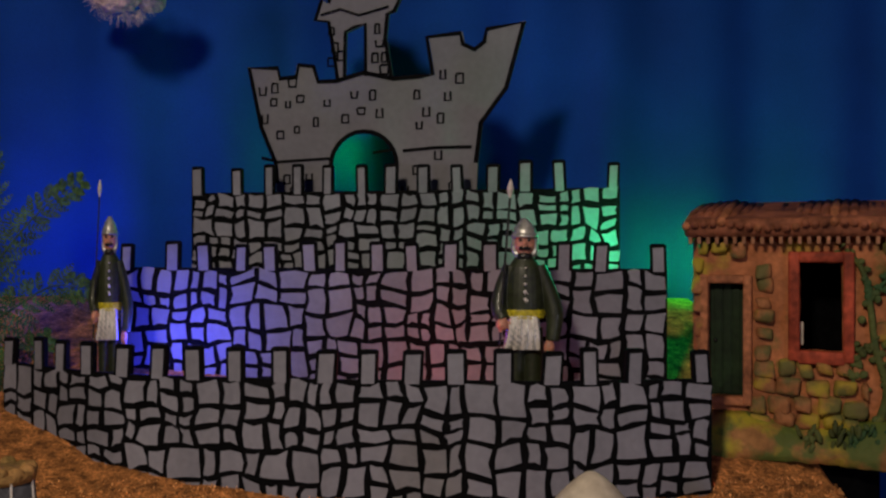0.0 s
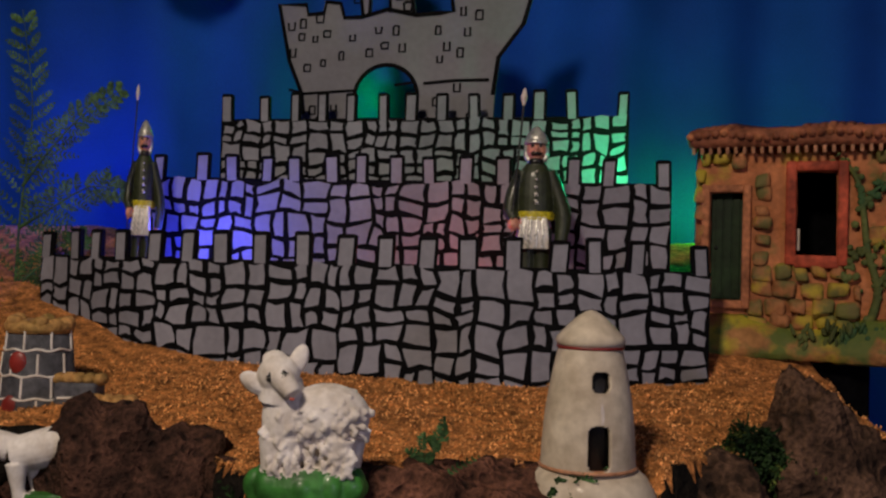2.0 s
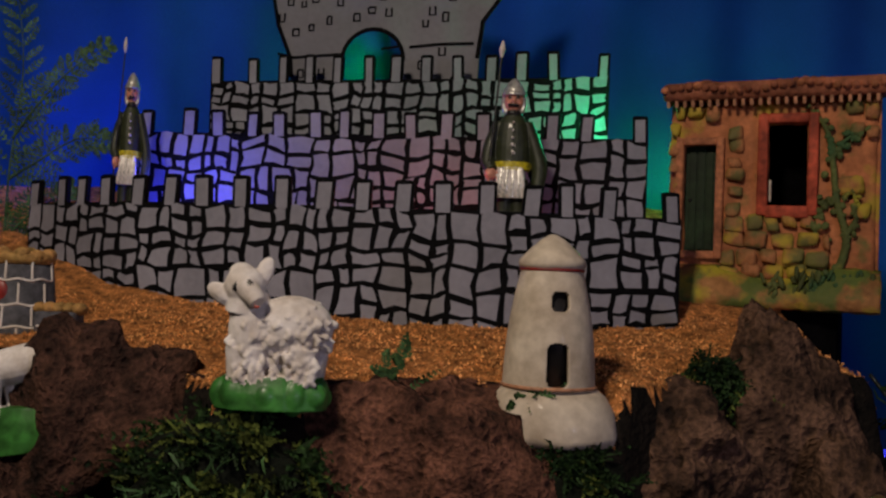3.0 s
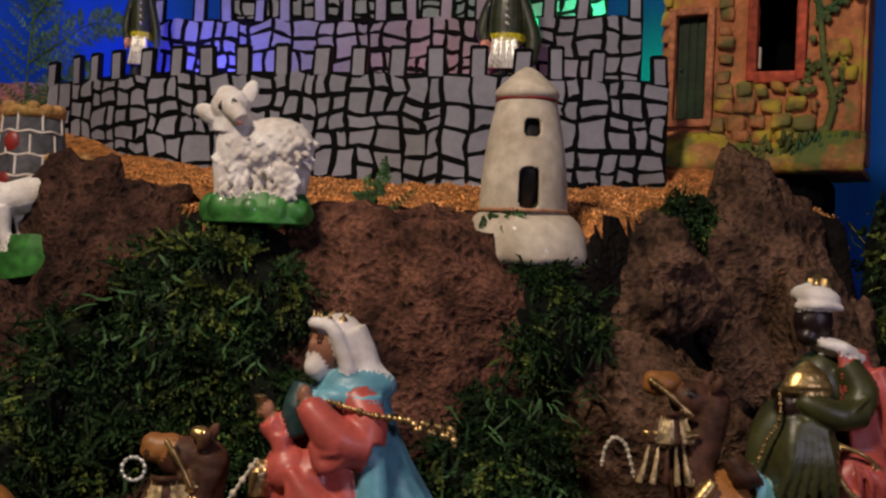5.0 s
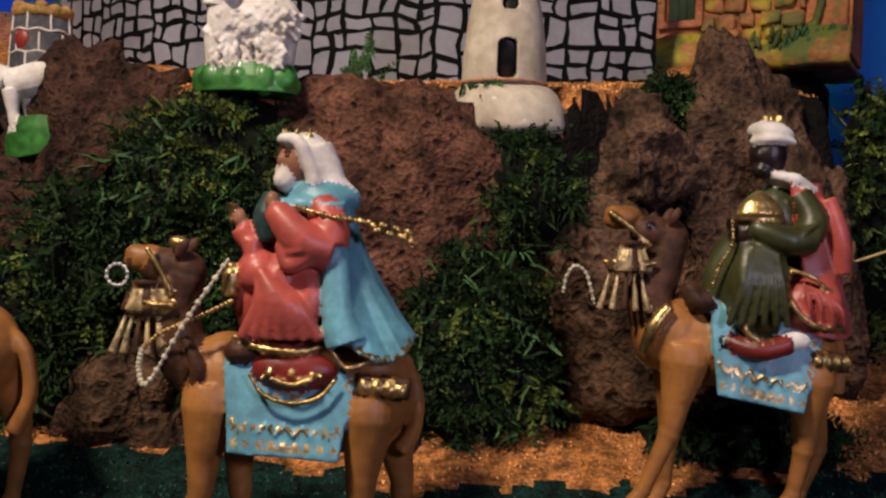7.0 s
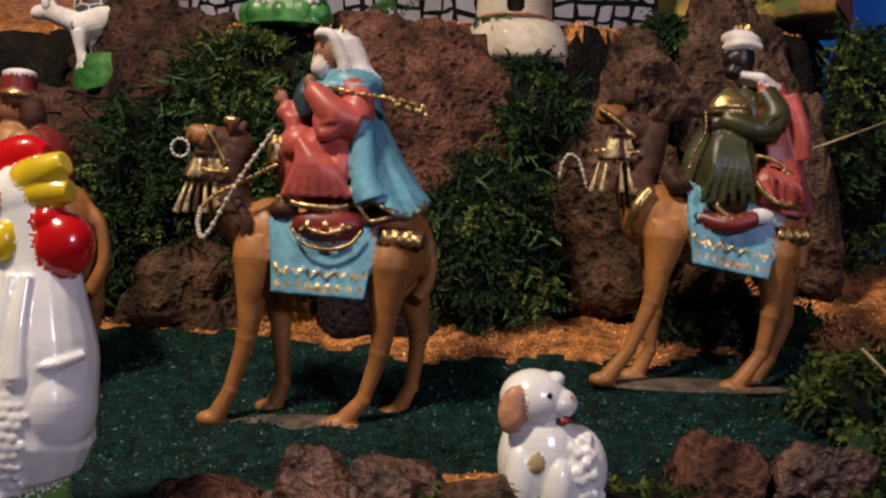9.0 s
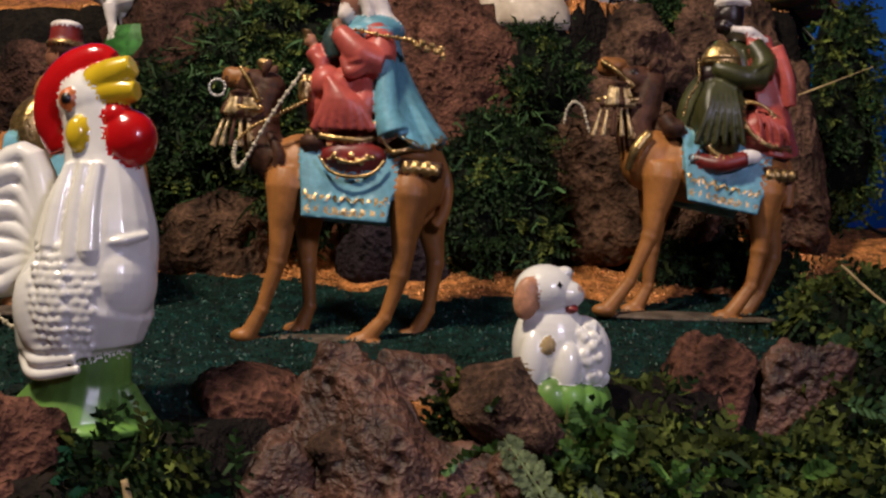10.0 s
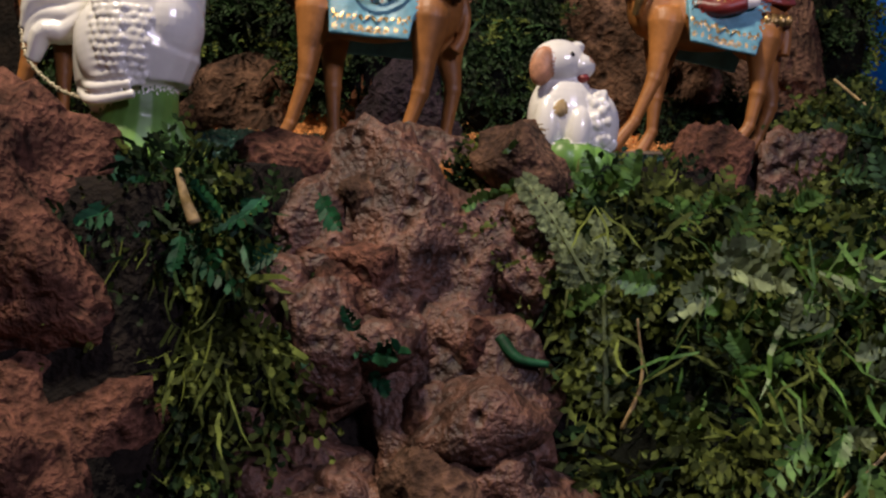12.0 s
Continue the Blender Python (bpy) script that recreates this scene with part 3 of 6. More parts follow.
# ---- rocks and moss ----
def rock(c, r, rot=(0, 0, 0), seed=0, material=None, label="brown porous lava rock wedged in the display", lump=0.32, group="lava rocks", detail=4, boxy=0.35, faces=9):
    bm = bmesh.new()
    rng = random.Random(seed)
    planes = []
    for k in range(faces):
        d = Vector((rng.gauss(0, 1), rng.gauss(-0.3, 1), rng.gauss(0, 1))).normalized()
        planes.append((d, rng.uniform(0.66, 0.93)))
    bmesh.ops.create_icosphere(bm, subdivisions=detail, radius=1)
    off = Vector((seed * 3.7, seed * 1.9, seed * 5.3))
    for v in bm.verts:
        p = v.co.copy()
        p = p.lerp(p / (abs(p.x) ** 4 + abs(p.y) ** 4 + abs(p.z) ** 4) ** 0.25, boxy)
        for d, far in planes:
            over = p.dot(d) - far
            if over > 0:
                p -= d * over * 0.9
        n = lump * noise.fractal(p * 1.1 + off, 0.9, 2.1, 5)
        n -= 0.06 * max(0.0, 0.16 - abs(noise.noise(p * 2.6 + off))) / 0.16
        n += 0.10 * (abs(noise.noise(p * 3.3 + off)) - 0.25)
        cell = noise.voronoi(p * 4.5 + off)[0]
        n -= 0.07 * max(0.0, 0.35 - cell[0]) / 0.35
        n -= 0.06 * max(0.0, noise.noise(p * 9 + off))
        n -= 0.035 * max(0.0, noise.noise(p * 19 + off) - 0.1)
        q = p * (1 + n)
        v.co = Vector((q.x * r[0], q.y * r[1], q.z * r[2]))
    ob = link("rock", bm, material or ROCK)
    ob.matrix_world = pose(*c, *rot)
    return tagged(ob, label, "rock", group)


rock((0.007, 0.398, 0.577), (0.072, 0.044, 0.066), (0, 8, 0), 1, label="large round reddish-brown pitted rock below the sheep", detail=5, lump=0.2, faces=4)
rock((-0.158, 0.425, 0.590), (0.052, 0.044, 0.066), (0, 35, 0), 2, UMBER, label="dark brown lava rock sloping beside the grey tower", detail=5)
rock((-0.114, 0.425, 0.612), (0.030, 0.028, 0.026), (0, 20, 0), 3, UMBER, label="small dark brown rock on the upper edge")
rock((-0.205, 0.392, 0.552), (0.062, 0.040, 0.055), (0, 30, 0), 4, UMBER, label="dark brown rock at the cliff side")
rock((-0.100, 0.352, 0.478), (0.045, 0.026, 0.042), (0, 0, 10), 5, ROCKB, "grey-brown rock behind the camel's front legs")
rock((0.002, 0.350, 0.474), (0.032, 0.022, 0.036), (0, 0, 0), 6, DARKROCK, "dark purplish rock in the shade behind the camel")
rock((0.126, 0.430, 0.597), (0.040, 0.032, 0.034), (0, -10, 0), 7, ROCKB, "grey-brown mottled rock beside the windmill", detail=5)
rock((0.128, 0.392, 0.520), (0.056, 0.034, 0.056), (0, 30, 0), 8, ROCKB, "brown rock behind the second camel's head", detail=5)
rock((0.190, 0.455, 0.600), (0.046, 0.034, 0.070), (0, -20, 0), 9, ROCKB, "tall brown rock below the terracotta house", detail=5)
rock((0.222, 0.425, 0.545), (0.032, 0.028, 0.066), (0, -8, 0), 10, ROCKB, "brown slab of rock behind the second king", detail=5)
rock((0.0299, 0.1594, 0.3641), (0.0602, 0.0494, 0.0688), (0, 0, 0), 11, ROCKR, "big reddish-brown crumbly rock on the front face", group="front rocks", detail=5)
rock((0.0149, 0.1720, 0.4300), (0.014, 0.0129, 0.014), (0, 0, 0), 12, ROCKR, "small reddish rock on the front ledge", group="front rocks")
rock((0.0430, 0.1650, 0.4240), (0.0193, 0.015, 0.0172), (0, 0, 0), 13, ROCKR, "small reddish rock on the front ledge", group="front rocks")
rock((-0.0060, 0.1500, 0.4180), (0.0193, 0.015, 0.015), (0, 0, 0), 14, ROCKB, "small grey-brown rock on the front ledge", group="front rocks")
rock((-0.0850, 0.0900, 0.3740), (0.0680, 0.0460, 0.0580), (0, 20, 0), 15, ROCK, "dark brown rock in front of the rooster", group="front rocks", detail=5)
rock((-0.0860, 0.0780, 0.3000), (0.0760, 0.0540, 0.0640), (0, 0, 0), 16, ROCK, "dark brown rock low on the front face", group="front rocks", detail=5)
rock((0.1450, 0.1900, 0.4200), (0.0185, 0.0110, 0.0300), (0, 14, 0), 17, ROCK, "upright purplish-brown rock slab on the ledge", lump=0.12, group="front rocks", boxy=1.0, detail=5, faces=4)
rock((0.1790, 0.1920, 0.4210), (0.0165, 0.0110, 0.0290), (0, 12, 0), 18, ROCKR, "upright reddish-brown rock slab on the ledge", lump=0.14, group="front rocks", boxy=1.0, detail=5, faces=5)
rock((0.0149, 0.1303, 0.2932), (0.0752, 0.0494, 0.0537), (0, 8, 0), 19, ROCKR, "broken reddish rock low on the front face", group="front rocks", detail=5)
rock((0.1009, 0.1271, 0.2802), (0.0699, 0.0484, 0.0452), (0, -8, 0), 20, ROCKR, "broken reddish rock low on the front face", group="front rocks", detail=5)


rock((0.0708, 0.1454, 0.3856), (0.0323, 0.0279, 0.0301), (0, 20, 0), 23, ROCKR, "reddish-brown crumbly rock on the front face", group="front rocks")
rock((0.06, 0.1218, 0.3286), (0.0408, 0.0279, 0.0365), (0, 0, 0), 24, ROCKR, "reddish-brown crumbly rock on the front face", group="front rocks")
rock((-0.0045, 0.1346, 0.3824), (0.0279, 0.0236, 0.0323), (0, 0, 0), 25, ROCKR, "reddish-brown crumbly rock on the front face", group="front rocks")
rock((-0.0195, 0.1056, 0.291), (0.0323, 0.0279, 0.0387), (0, 0, 0), 26, ROCKR, "reddish-brown rock under hanging moss", group="front rocks")


def rubble():
    rng = random.Random(40)
    for k in range(34):
        x, z = rng.uniform(-0.02, 0.085), rng.uniform(0.292, 0.425)
        y = float(np.interp(z, [0.29, 0.356, 0.42], [0.098, 0.114, 0.152])) + rng.uniform(-0.008, 0.004)
        s = rng.uniform(0.010, 0.023)
        rock((x, y, z), (s * rng.uniform(0.8, 1.4), s, s * rng.uniform(0.7, 1.2)), (rng.uniform(-40, 40), rng.uniform(-40, 40), rng.uniform(-60, 60)), 50 + k,
             rng.choice((ROCKR, ROCKR, ROCK, ROCKB)), "small broken rock wedged in the front face", 0.3, "front rocks", 3, 0.6)


rubble()


class Strands:
    """Collects thin leaves as one mesh."""
    def __init__(self):
        self.v, self.f = [], []

    def blade(self, base, way, length, width, bend, rng):
        """A thin leaf that winds."""
        way = Vector(way).normalized()
        p = Vector(base)
        step = length / 4
        k = len(self.v)
        side = way.cross(Vector((rng.uniform(-1, 1), rng.uniform(-1, 1), rng.uniform(-1, 1)))).normalized()
        for i, w in enumerate((0.6, 1.0, 0.9, 0.7, 0.1)):
            self.v += [p + side * width * w / 2, p - side * width * w / 2]
            way = (way + Vector((rng.uniform(-1, 1), rng.uniform(-0.9, 0.8), rng.uniform(-1, 0.8))) * bend * 0.8).normalized()
            p = p + way * step
        for i in range(4):
            a = k + 2 * i
            self.f.append((a, a + 1, a + 3, a + 2))

    def frond(self, base, way, length, width, rng, pairs=9, curl=0.3):
        """A stem with paired leaflets."""
        way = Vector(way).normalized()
        side = way.cross(Vector((0.1, 1, 0.15))).normalized()
        p, pts = Vector(base), []
        bend = Vector((rng.uniform(-1, 1), rng.uniform(-0.5, 0.5), rng.uniform(-1, 0.3))) * curl
        for i in range(pairs + 1):
            t = i / pairs
            pts.append(p + way * length * t + bend * length * t * t)
        k = len(self.v)
        for i, c in enumerate(pts):
            w = width * 0.06 * (1.2 - i / pairs)
            self.v += [c + side * w, c - side * w]
        for i in range(pairs):
            a = k + 2 * i
            self.f.append((a, a + 1, a + 3, a + 2))
        for i in range(1, pairs + 1):
            t = i / pairs
            l = width * (math.sin(math.pi * (0.15 + 0.8 * t)) ** 0.7)
            for sgn in (-1, 1):
                d = (side * sgn + way * 0.9 + Vector((0, rng.uniform(-0.5, 0.3), rng.uniform(-0.2, 0.2)))).normalized()
                n = d.cross(Vector((0, 1, 0))).normalized() * width * 0.2
                c, k = pts[i], len(self.v)
                self.v += [c + n * 0.5, c - n * 0.5, c + d * l * 0.6 - n, c + d * l, c + d * l * 0.6 + n]
                self.f.append((k, k + 1, k + 2, k + 3, k + 4))

    def make(self, name, material, parent=None):
        return raw(name, self.v, self.f, material, parent)


def moss(c, r, count, seed, dark=0.5, length=0.0085, hang=0.0, label="tangled green moss tucked between the rocks", width=0.0016):
    rng = random.Random(seed)
    ob = tagged(thing("moss_clump", Matrix(), label, "moss"), kind="stuff")
    # Cushion core, coloured near black so the gaps between leaves look shaded.
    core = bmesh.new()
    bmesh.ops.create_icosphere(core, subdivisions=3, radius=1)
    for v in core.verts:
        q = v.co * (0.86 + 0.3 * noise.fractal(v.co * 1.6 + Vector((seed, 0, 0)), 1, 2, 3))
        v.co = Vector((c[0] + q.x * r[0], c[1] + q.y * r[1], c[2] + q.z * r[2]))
    part("moss_shade_core", core, MOSSSHADE, ob, smooth=True)
    sets = (Strands(), Strands())
    for i in range(count):
        d = Vector((rng.gauss(0, 1), rng.gauss(-0.6, 1), rng.gauss(0.15, 1))).normalized()
        if d.y > 0.45:
            continue
        k = 0.86 + 0.3 * noise.fractal(d * 1.6 + Vector((seed, 0, 0)), 1, 2, 3)
        base = Vector((c[0] + d.x * r[0] * k, c[1] + d.y * r[1] * k, c[2] + d.z * r[2] * k))
        if noise.noise(base * 70 + Vector((0, 0, seed))) < -0.06:
            continue
        pick = noise.noise(base * 60) + rng.uniform(-0.35, 0.35) > (0.5 - dark)
        way = d * 0.6 + Vector((rng.uniform(-1, 1), rng.uniform(-0.9, 0.1), rng.uniform(-1, 0.9) - hang))
        s = sets[1 if pick else 0]
        if rng.random() < 0.5:
            s.frond(base, way, length * rng.uniform(0.7, 1.5), length * 0.42, rng, 5, 0.9)
        else:
            s.blade(base, way, length * rng.uniform(0.6, 1.6), width * rng.uniform(0.7, 1.7), 0.9, rng)
    sets[0].make("moss_leaves", MOSS, ob)
    sets[1].make("dark_moss_leaves", MOSSD, ob)
    return ob


moss((-0.078, 0.368, 0.592), (0.046, 0.024, 0.030), 2000, 1, 0.75)
moss((-0.120, 0.358, 0.545), (0.050, 0.022, 0.042), 2000, 2, 0.85)
moss((-0.175, 0.356, 0.500), (0.060, 0.024, 0.048), 2000, 3, 0.95)
moss((-0.055, 0.354, 0.525), (0.034, 0.020, 0.048), 1500, 4, 0.9)
moss((0.074, 0.385, 0.582), (0.030, 0.022, 0.032), 1500, 5, 0.85)
moss((0.056, 0.356, 0.508), (0.036, 0.022, 0.050), 1700, 6, 0.9)
moss((0.050, 0.398, 0.622), (0.014, 0.010, 0.009), 260, 7, 0.5, 0.008)
moss((0.155, 0.450, 0.637), (0.022, 0.012, 0.010), 350, 8, 0.6, 0.008)
# Added dark clump that covers the dark gap between rocks and cloth.
moss((0.268, 0.475, 0.575), (0.022, 0.03, 0.085), 1100, 9, 0.85, 0.012)
moss((0.178, 0.352, 0.472), (0.05, 0.016, 0.018), 500, 22, 0.9, 0.008)
moss((0.235, 0.262, 0.452), (0.045, 0.035, 0.022), 1200, 10, 0.35, 0.012, label="green moss on the ledge beside the camel's hooves")
moss((0.235, 0.205, 0.425), (0.050, 0.030, 0.030), 1200, 11, 0.4, 0.013)
moss((-0.0389, 0.1056, 0.4028), (0.0365, 0.0279, 0.0172), 900, 12, 0.85, 0.011, label="dark green moss round the rooster's base")
moss((-0.026, 0.1003, 0.3576), (0.0323, 0.0236, 0.0452), 1200, 13, 0.3, 0.014, 0.6, label="olive green moss hanging down the front rocks")
moss((-0.0367, 0.0895, 0.3179), (0.0279, 0.0193, 0.0376), 900, 14, 0.3, 0.014, 0.6, label="olive green moss hanging down the front rocks")
moss((0.1202, 0.1518, 0.3824), (0.0494, 0.0279, 0.0408), 1600, 15, 0.3, 0.014, 0.4, label="olive green moss hanging below the dog")
moss((0.1976, 0.1648, 0.3684), (0.0645, 0.0323, 0.0494), 1900, 16, 0.3, 0.015, 0.4, label="olive green moss hanging on the front face")
moss((0.1492, 0.1271, 0.3179), (0.0645, 0.0258, 0.043), 1500, 17, 0.35, 0.015, 0.6, label="olive green moss hanging on the front face")
moss((0.2245, 0.1271, 0.3071), (0.0645, 0.0258, 0.0484), 1500, 18, 0.4, 0.015, 0.6, label="olive green moss hanging on the front face")
moss((0.0600, 0.1620, 0.4160), (0.0200, 0.0110, 0.0120), 350, 19, 0.3, 0.010, label="olive green moss on the ledge beside the dog")
moss((0.0471, 0.1346, 0.3254), (0.0323, 0.0129, 0.0065), 260, 20, 0.6, 0.010, 0.3, label="thin moss in a crack of the front rock")
moss((-0.1249, 0.1432, 0.4114), (0.0645, 0.0323, 0.0129), 700, 21, 0.85, 0.010, label="dark green moss behind the rooster")

moss((0.168, 0.172, 0.404), (0.050, 0.018, 0.016), 900, 35, 0.3, 0.012, 0.3, label="olive green moss at the foot of the upright slabs")
moss((-0.052, 0.088, 0.345), (0.020, 0.014, 0.050), 800, 36, 0.4, 0.013, 0.6, label="olive green moss hanging beside the dark rock")
moss((-0.075, 0.360, 0.555), (0.040, 0.022, 0.035), 1600, 31, 0.75)
moss((0.0826, 0.1486, 0.4007), (0.0323, 0.0172, 0.015), 700, 32, 0.25, 0.010, 0.2, label="olive green moss on the ledge below the dog")
moss((0.1245, 0.1862, 0.42), (0.0193, 0.0129, 0.0107), 350, 33, 0.25, 0.009, label="olive green moss beside the dog's base")
moss((0.2084, 0.1916, 0.3985), (0.0484, 0.0193, 0.0323), 1200, 34, 0.3, 0.012, 0.3, label="olive green moss between the upright slabs")


def tufts(c, spread, count, length, width, material, seed, way, label):
    """Longer loose leaves that lie over the moss."""
    rng = random.Random(seed)
    leaves = Strands()
    for k in range(count):
        b = Vector([m + s * max(-1.6, min(1.6, rng.gauss(0, 1))) for m, s in zip(c, spread)])
        d = Vector(way) + Vector((rng.uniform(-1, 1), rng.uniform(-0.6, 0.1), rng.uniform(-0.6, 0.6)))
        leaves.blade(b, d, length * rng.uniform(0.45, 1.15), width * rng.uniform(0.3, 0.75), 0.6, rng)
    tagged(leaves.make("leaf_tuft", material), label, "moss", kind="stuff")


tufts((0.1922, 0.1132, 0.3501), (0.0376, 0.0054, 0.0323), 170, 0.028, 0.0032, LEAF, 1, (0, -0.3, -1), "long bright green leaves hanging over the front moss")
tufts((0.1707, 0.1132, 0.3663), (0.043, 0.0054, 0.0269), 160, 0.022, 0.0026, MOSS, 2, (0, -0.4, -0.4), "long olive green leaves over the front moss")
tufts((-0.0303, 0.0744, 0.3501), (0.0172, 0.0043, 0.0258), 170, 0.024, 0.0026, MOSS, 3, (-0.5, -0.3, -1), "long olive leaves hanging below the rooster")
tufts((-0.0303, 0.0831, 0.3899), (0.0129, 0.0054, 0.0086), 110, 0.020, 0.0026, MOSSD, 4, (0.4, -0.4, -0.5), "dark green leaves below the rooster")
tufts((-0.13, 0.338, 0.535), (0.035, 0.004, 0.03), 260, 0.017, 0.0030, MOSSD, 5, (0, -0.5, -0.2), "dark green leaves on the mossy cliff")
tufts((-0.085, 0.342, 0.575), (0.022, 0.004, 0.022), 150, 0.015, 0.0026, CYPRESS, 6, (0, -0.5, -0.3), "green leaves on the mossy cliff below the sheep")
tufts((0.06, 0.342, 0.515), (0.018, 0.004, 0.025), 150, 0.016, 0.0028, CYPRESS, 7, (0, -0.5, -0.3), "green leaves on the mossy cliff behind the camels")
tufts((0.075, 0.362, 0.570), (0.014, 0.003, 0.012), 110, 0.014, 0.0026, MOSSD, 8, (0, -0.5, -0.4), "dark green leaves below the windmill")


def grains(name, material, area, count, seed, size, want, label):
    """Loose chips that lie on the ground."""
    rng = random.Random(seed)
    x0, x1, y0, y1 = area
    v, f = [], []
    while count:
        count -= 1
        x, y = rng.uniform(x0, x1), rng.uniform(y0, y1)
        if region(x, y) != want:
            continue
        p = Vector((x, y, height(x, y) + size * 0.3))
        m = Euler((rng.uniform(0, 6), rng.uniform(0, 6), rng.uniform(0, 6))).to_matrix()
        a, b, c = size * rng.uniform(0.5, 1.4), size * rng.uniform(0.3, 0.8), size * rng.uniform(0.2, 0.5)
        k = len(v)
        v += [p + m @ Vector(q) for q in ((a, 0, 0), (-a, b, 0), (-a, -b, 0), (0, 0, c * 2))]
        f += [(k, k + 1, k + 3), (k + 1, k + 2, k + 3), (k + 2, k, k + 3), (k, k + 2, k + 1)]
    tagged(raw(name, v, f, material), label, name.split("_")[-1], kind="stuff")


grains("sawdust_chips", GRAIN, (-0.25, 0.24, 0.36, 0.56), 15000, 1, 0.0011, 1, "loose orange-brown sawdust chips before the castle")
grains("sawdust_chips", GRAIN, (-0.2, 0.32, 0.15, 0.42), 12000, 2, 0.0010, 1, "loose orange-brown sawdust chips on the lower path")
grains("green_sand_grains", GREENGRAIN, (-0.2, 0.3, 0.1, 0.34), 15000, 3, 0.0009, 2, "dark green dyed sand under the camels")


# ---- figures (built in mm, z up, front towards -y) ----
def folds(bm, c, r, mi, count, rng, depth=0.12):
    """A gown: an ellipsoid with hanging folds."""
    seg, ring = 40, 18
    rows = []
    ph = rng.uniform(0, 6)
    for i in range(ring + 1):
        t = i / ring
        a = math.pi * t
        row = []
        for k in range(seg):
            b = 2 * math.pi * k / seg
            q = 1 + depth * math.sin(count * b + ph + 1.5 * math.sin(2.2 * t)) * math.sin(a) * (0.3 + 0.7 * t)
            row.append(bm.verts.new((c[0] + r[0] * q * math.sin(a) * math.cos(b), c[1] + r[1] * q * math.sin(a) * math.sin(b), c[2] + r[2] * math.cos(a))))
        rows.append(row)
    for a, b in zip(rows, rows[1:]):
        for k in range(seg):
            bm.faces.new((b[k], b[(k + 1) % seg], a[(k + 1) % seg], a[k])).material_index = mi


def limb(bm, pts, radii, mi, n=12, flat=1.0):
    P = curve_pts(pts, n)
    R = list(np.interp(np.linspace(0, len(pts) - 1, n + 1), range(len(pts)), radii))
    tube(bm, P, R, mi, 20, flat)


def camel_legs(bm, legs, mi):
    for pts in legs:
        (a, b, c, d) = pts
        up = (a[0], a[1] * 0.8, a[2] + 6)
        mid = tuple((p * 0.45 + q * 0.55) for p, q in zip(a, b))
        limb(bm, [up, a, mid, b, c], [9.5, 9.5, 5.6, 3.9, 2.8], mi, 16)
        ball(bm, up, (9.4, 7, 9.4), mi)
        ball(bm, b, (4.4, 4.2, 4.8), mi)
        limb(bm, [c, d], [2.9, 3.8], mi, 4)
        ball(bm, c, (3.3, 3.2, 3.3), mi)
        ball(bm, (d[0] - 2.5, d[1], d[2] - 1.5), (6.0, 4.4, 3.4), mi)


def blanket(bm, corners, y, mi, gold):
    """A saddle cloth that lies over the back and hangs on both flanks; a zigzag of gold along its hem."""
    (ax, az), (bx, bz), (cx, cz), (dx, dz) = corners
    rows = []
    for i in range(9):
        t = i / 8
        lx, lz, rx, rz = ax + (dx - ax) * t, az + (dz - az) * t, bx + (cx - bx) * t, bz + (cz - bz) * t
        rows.append([(lx + (rx - lx) * u, -y * (0.72 + 0.42 * t) - 0.7 * math.sin(9 * u), lz + (rz - lz) * u) for u in np.linspace(0, 1, 10)])
    sheet(bm, rows, 2.2, mi)
    sheet(bm, [[(p[0], -p[1], p[2]) for p in r] for r in rows], 2.2, mi)
    sheet(bm, [[(p[0], -p[1] * k, p[2] + 4 * (1 - k * k)) for p in rows[0]] for k in np.linspace(-1, 1, 9)], 2.2, mi)
    hem = []
    for k in range(13):
        u = 0.05 + 0.9 * k / 12
        t = 0.62 + 0.13 * (k % 2)
        x = (ax + (dx - ax) * t) * (1 - u) + (bx + (cx - bx) * t) * u
        z = (az + (dz - az) * t) * (1 - u) + (bz + (cz - bz) * t) * u
        hem.append((x, -y * (0.72 + 0.42 * t) - 1.6, z))
    tube(bm, hem, 0.6, gold, 6)
    for k in range(9):
        u, t = 0.08 + 0.84 * k / 8, 0.88
        x = (ax + (dx - ax) * t) * (1 - u) + (bx + (cx - bx) * t) * u
        z = (az + (dz - az) * t) * (1 - u) + (bz + (cz - bz) * t) * u
        ball(bm, (x, -y * 1.09 - 0.6, z), (1.4, 0.8, 1.1), 12, seg=8, ring=6)


def tassels(bm, x0, x1, z, drop, y, gold, dark):
    """Two tiers of cream tassels that fan out below the camel's cheek."""
    for tier, (top, fall, spread) in enumerate(((z + 8, drop * 0.62, 0.75), (z - 2, drop * 0.9, 1.12))):
        mid = (x0 + x1) / 2
        for k in range(6):
            u = k / 5 - 0.5
            x = mid + u * (x1 - x0) * 0.62 * spread
            xe = mid + u * (x1 - x0) * 1.0 * spread
            bow = 3.0 * math.cos(u * 3)
            limb(bm, [(x, -y - bow + 1, top), ((x + xe) / 2, -y - bow - 1, top - fall * 0.5), (xe, -y - bow - 1.4, top - fall)], [0.7, 1.0, 1.5], 12 if (k + tier) % 3 else dark, 5)
        limb(bm, [(mid - (x1 - x0) * 0.32 * spread, -y, top), (mid, -y - 3.6, top + 0.4), (mid + (x1 - x0) * 0.32 * spread, -y, top)], [1.0, 1.2, 1.0], dark, 8)


KING_PAINT = [CAMEL, CAMELD, PLINTH, SKYB, GOLD, ROSE, MAROON, TEAL, SKIN, WHITEP, OLIVE, DARKSKIN, TASSEL]


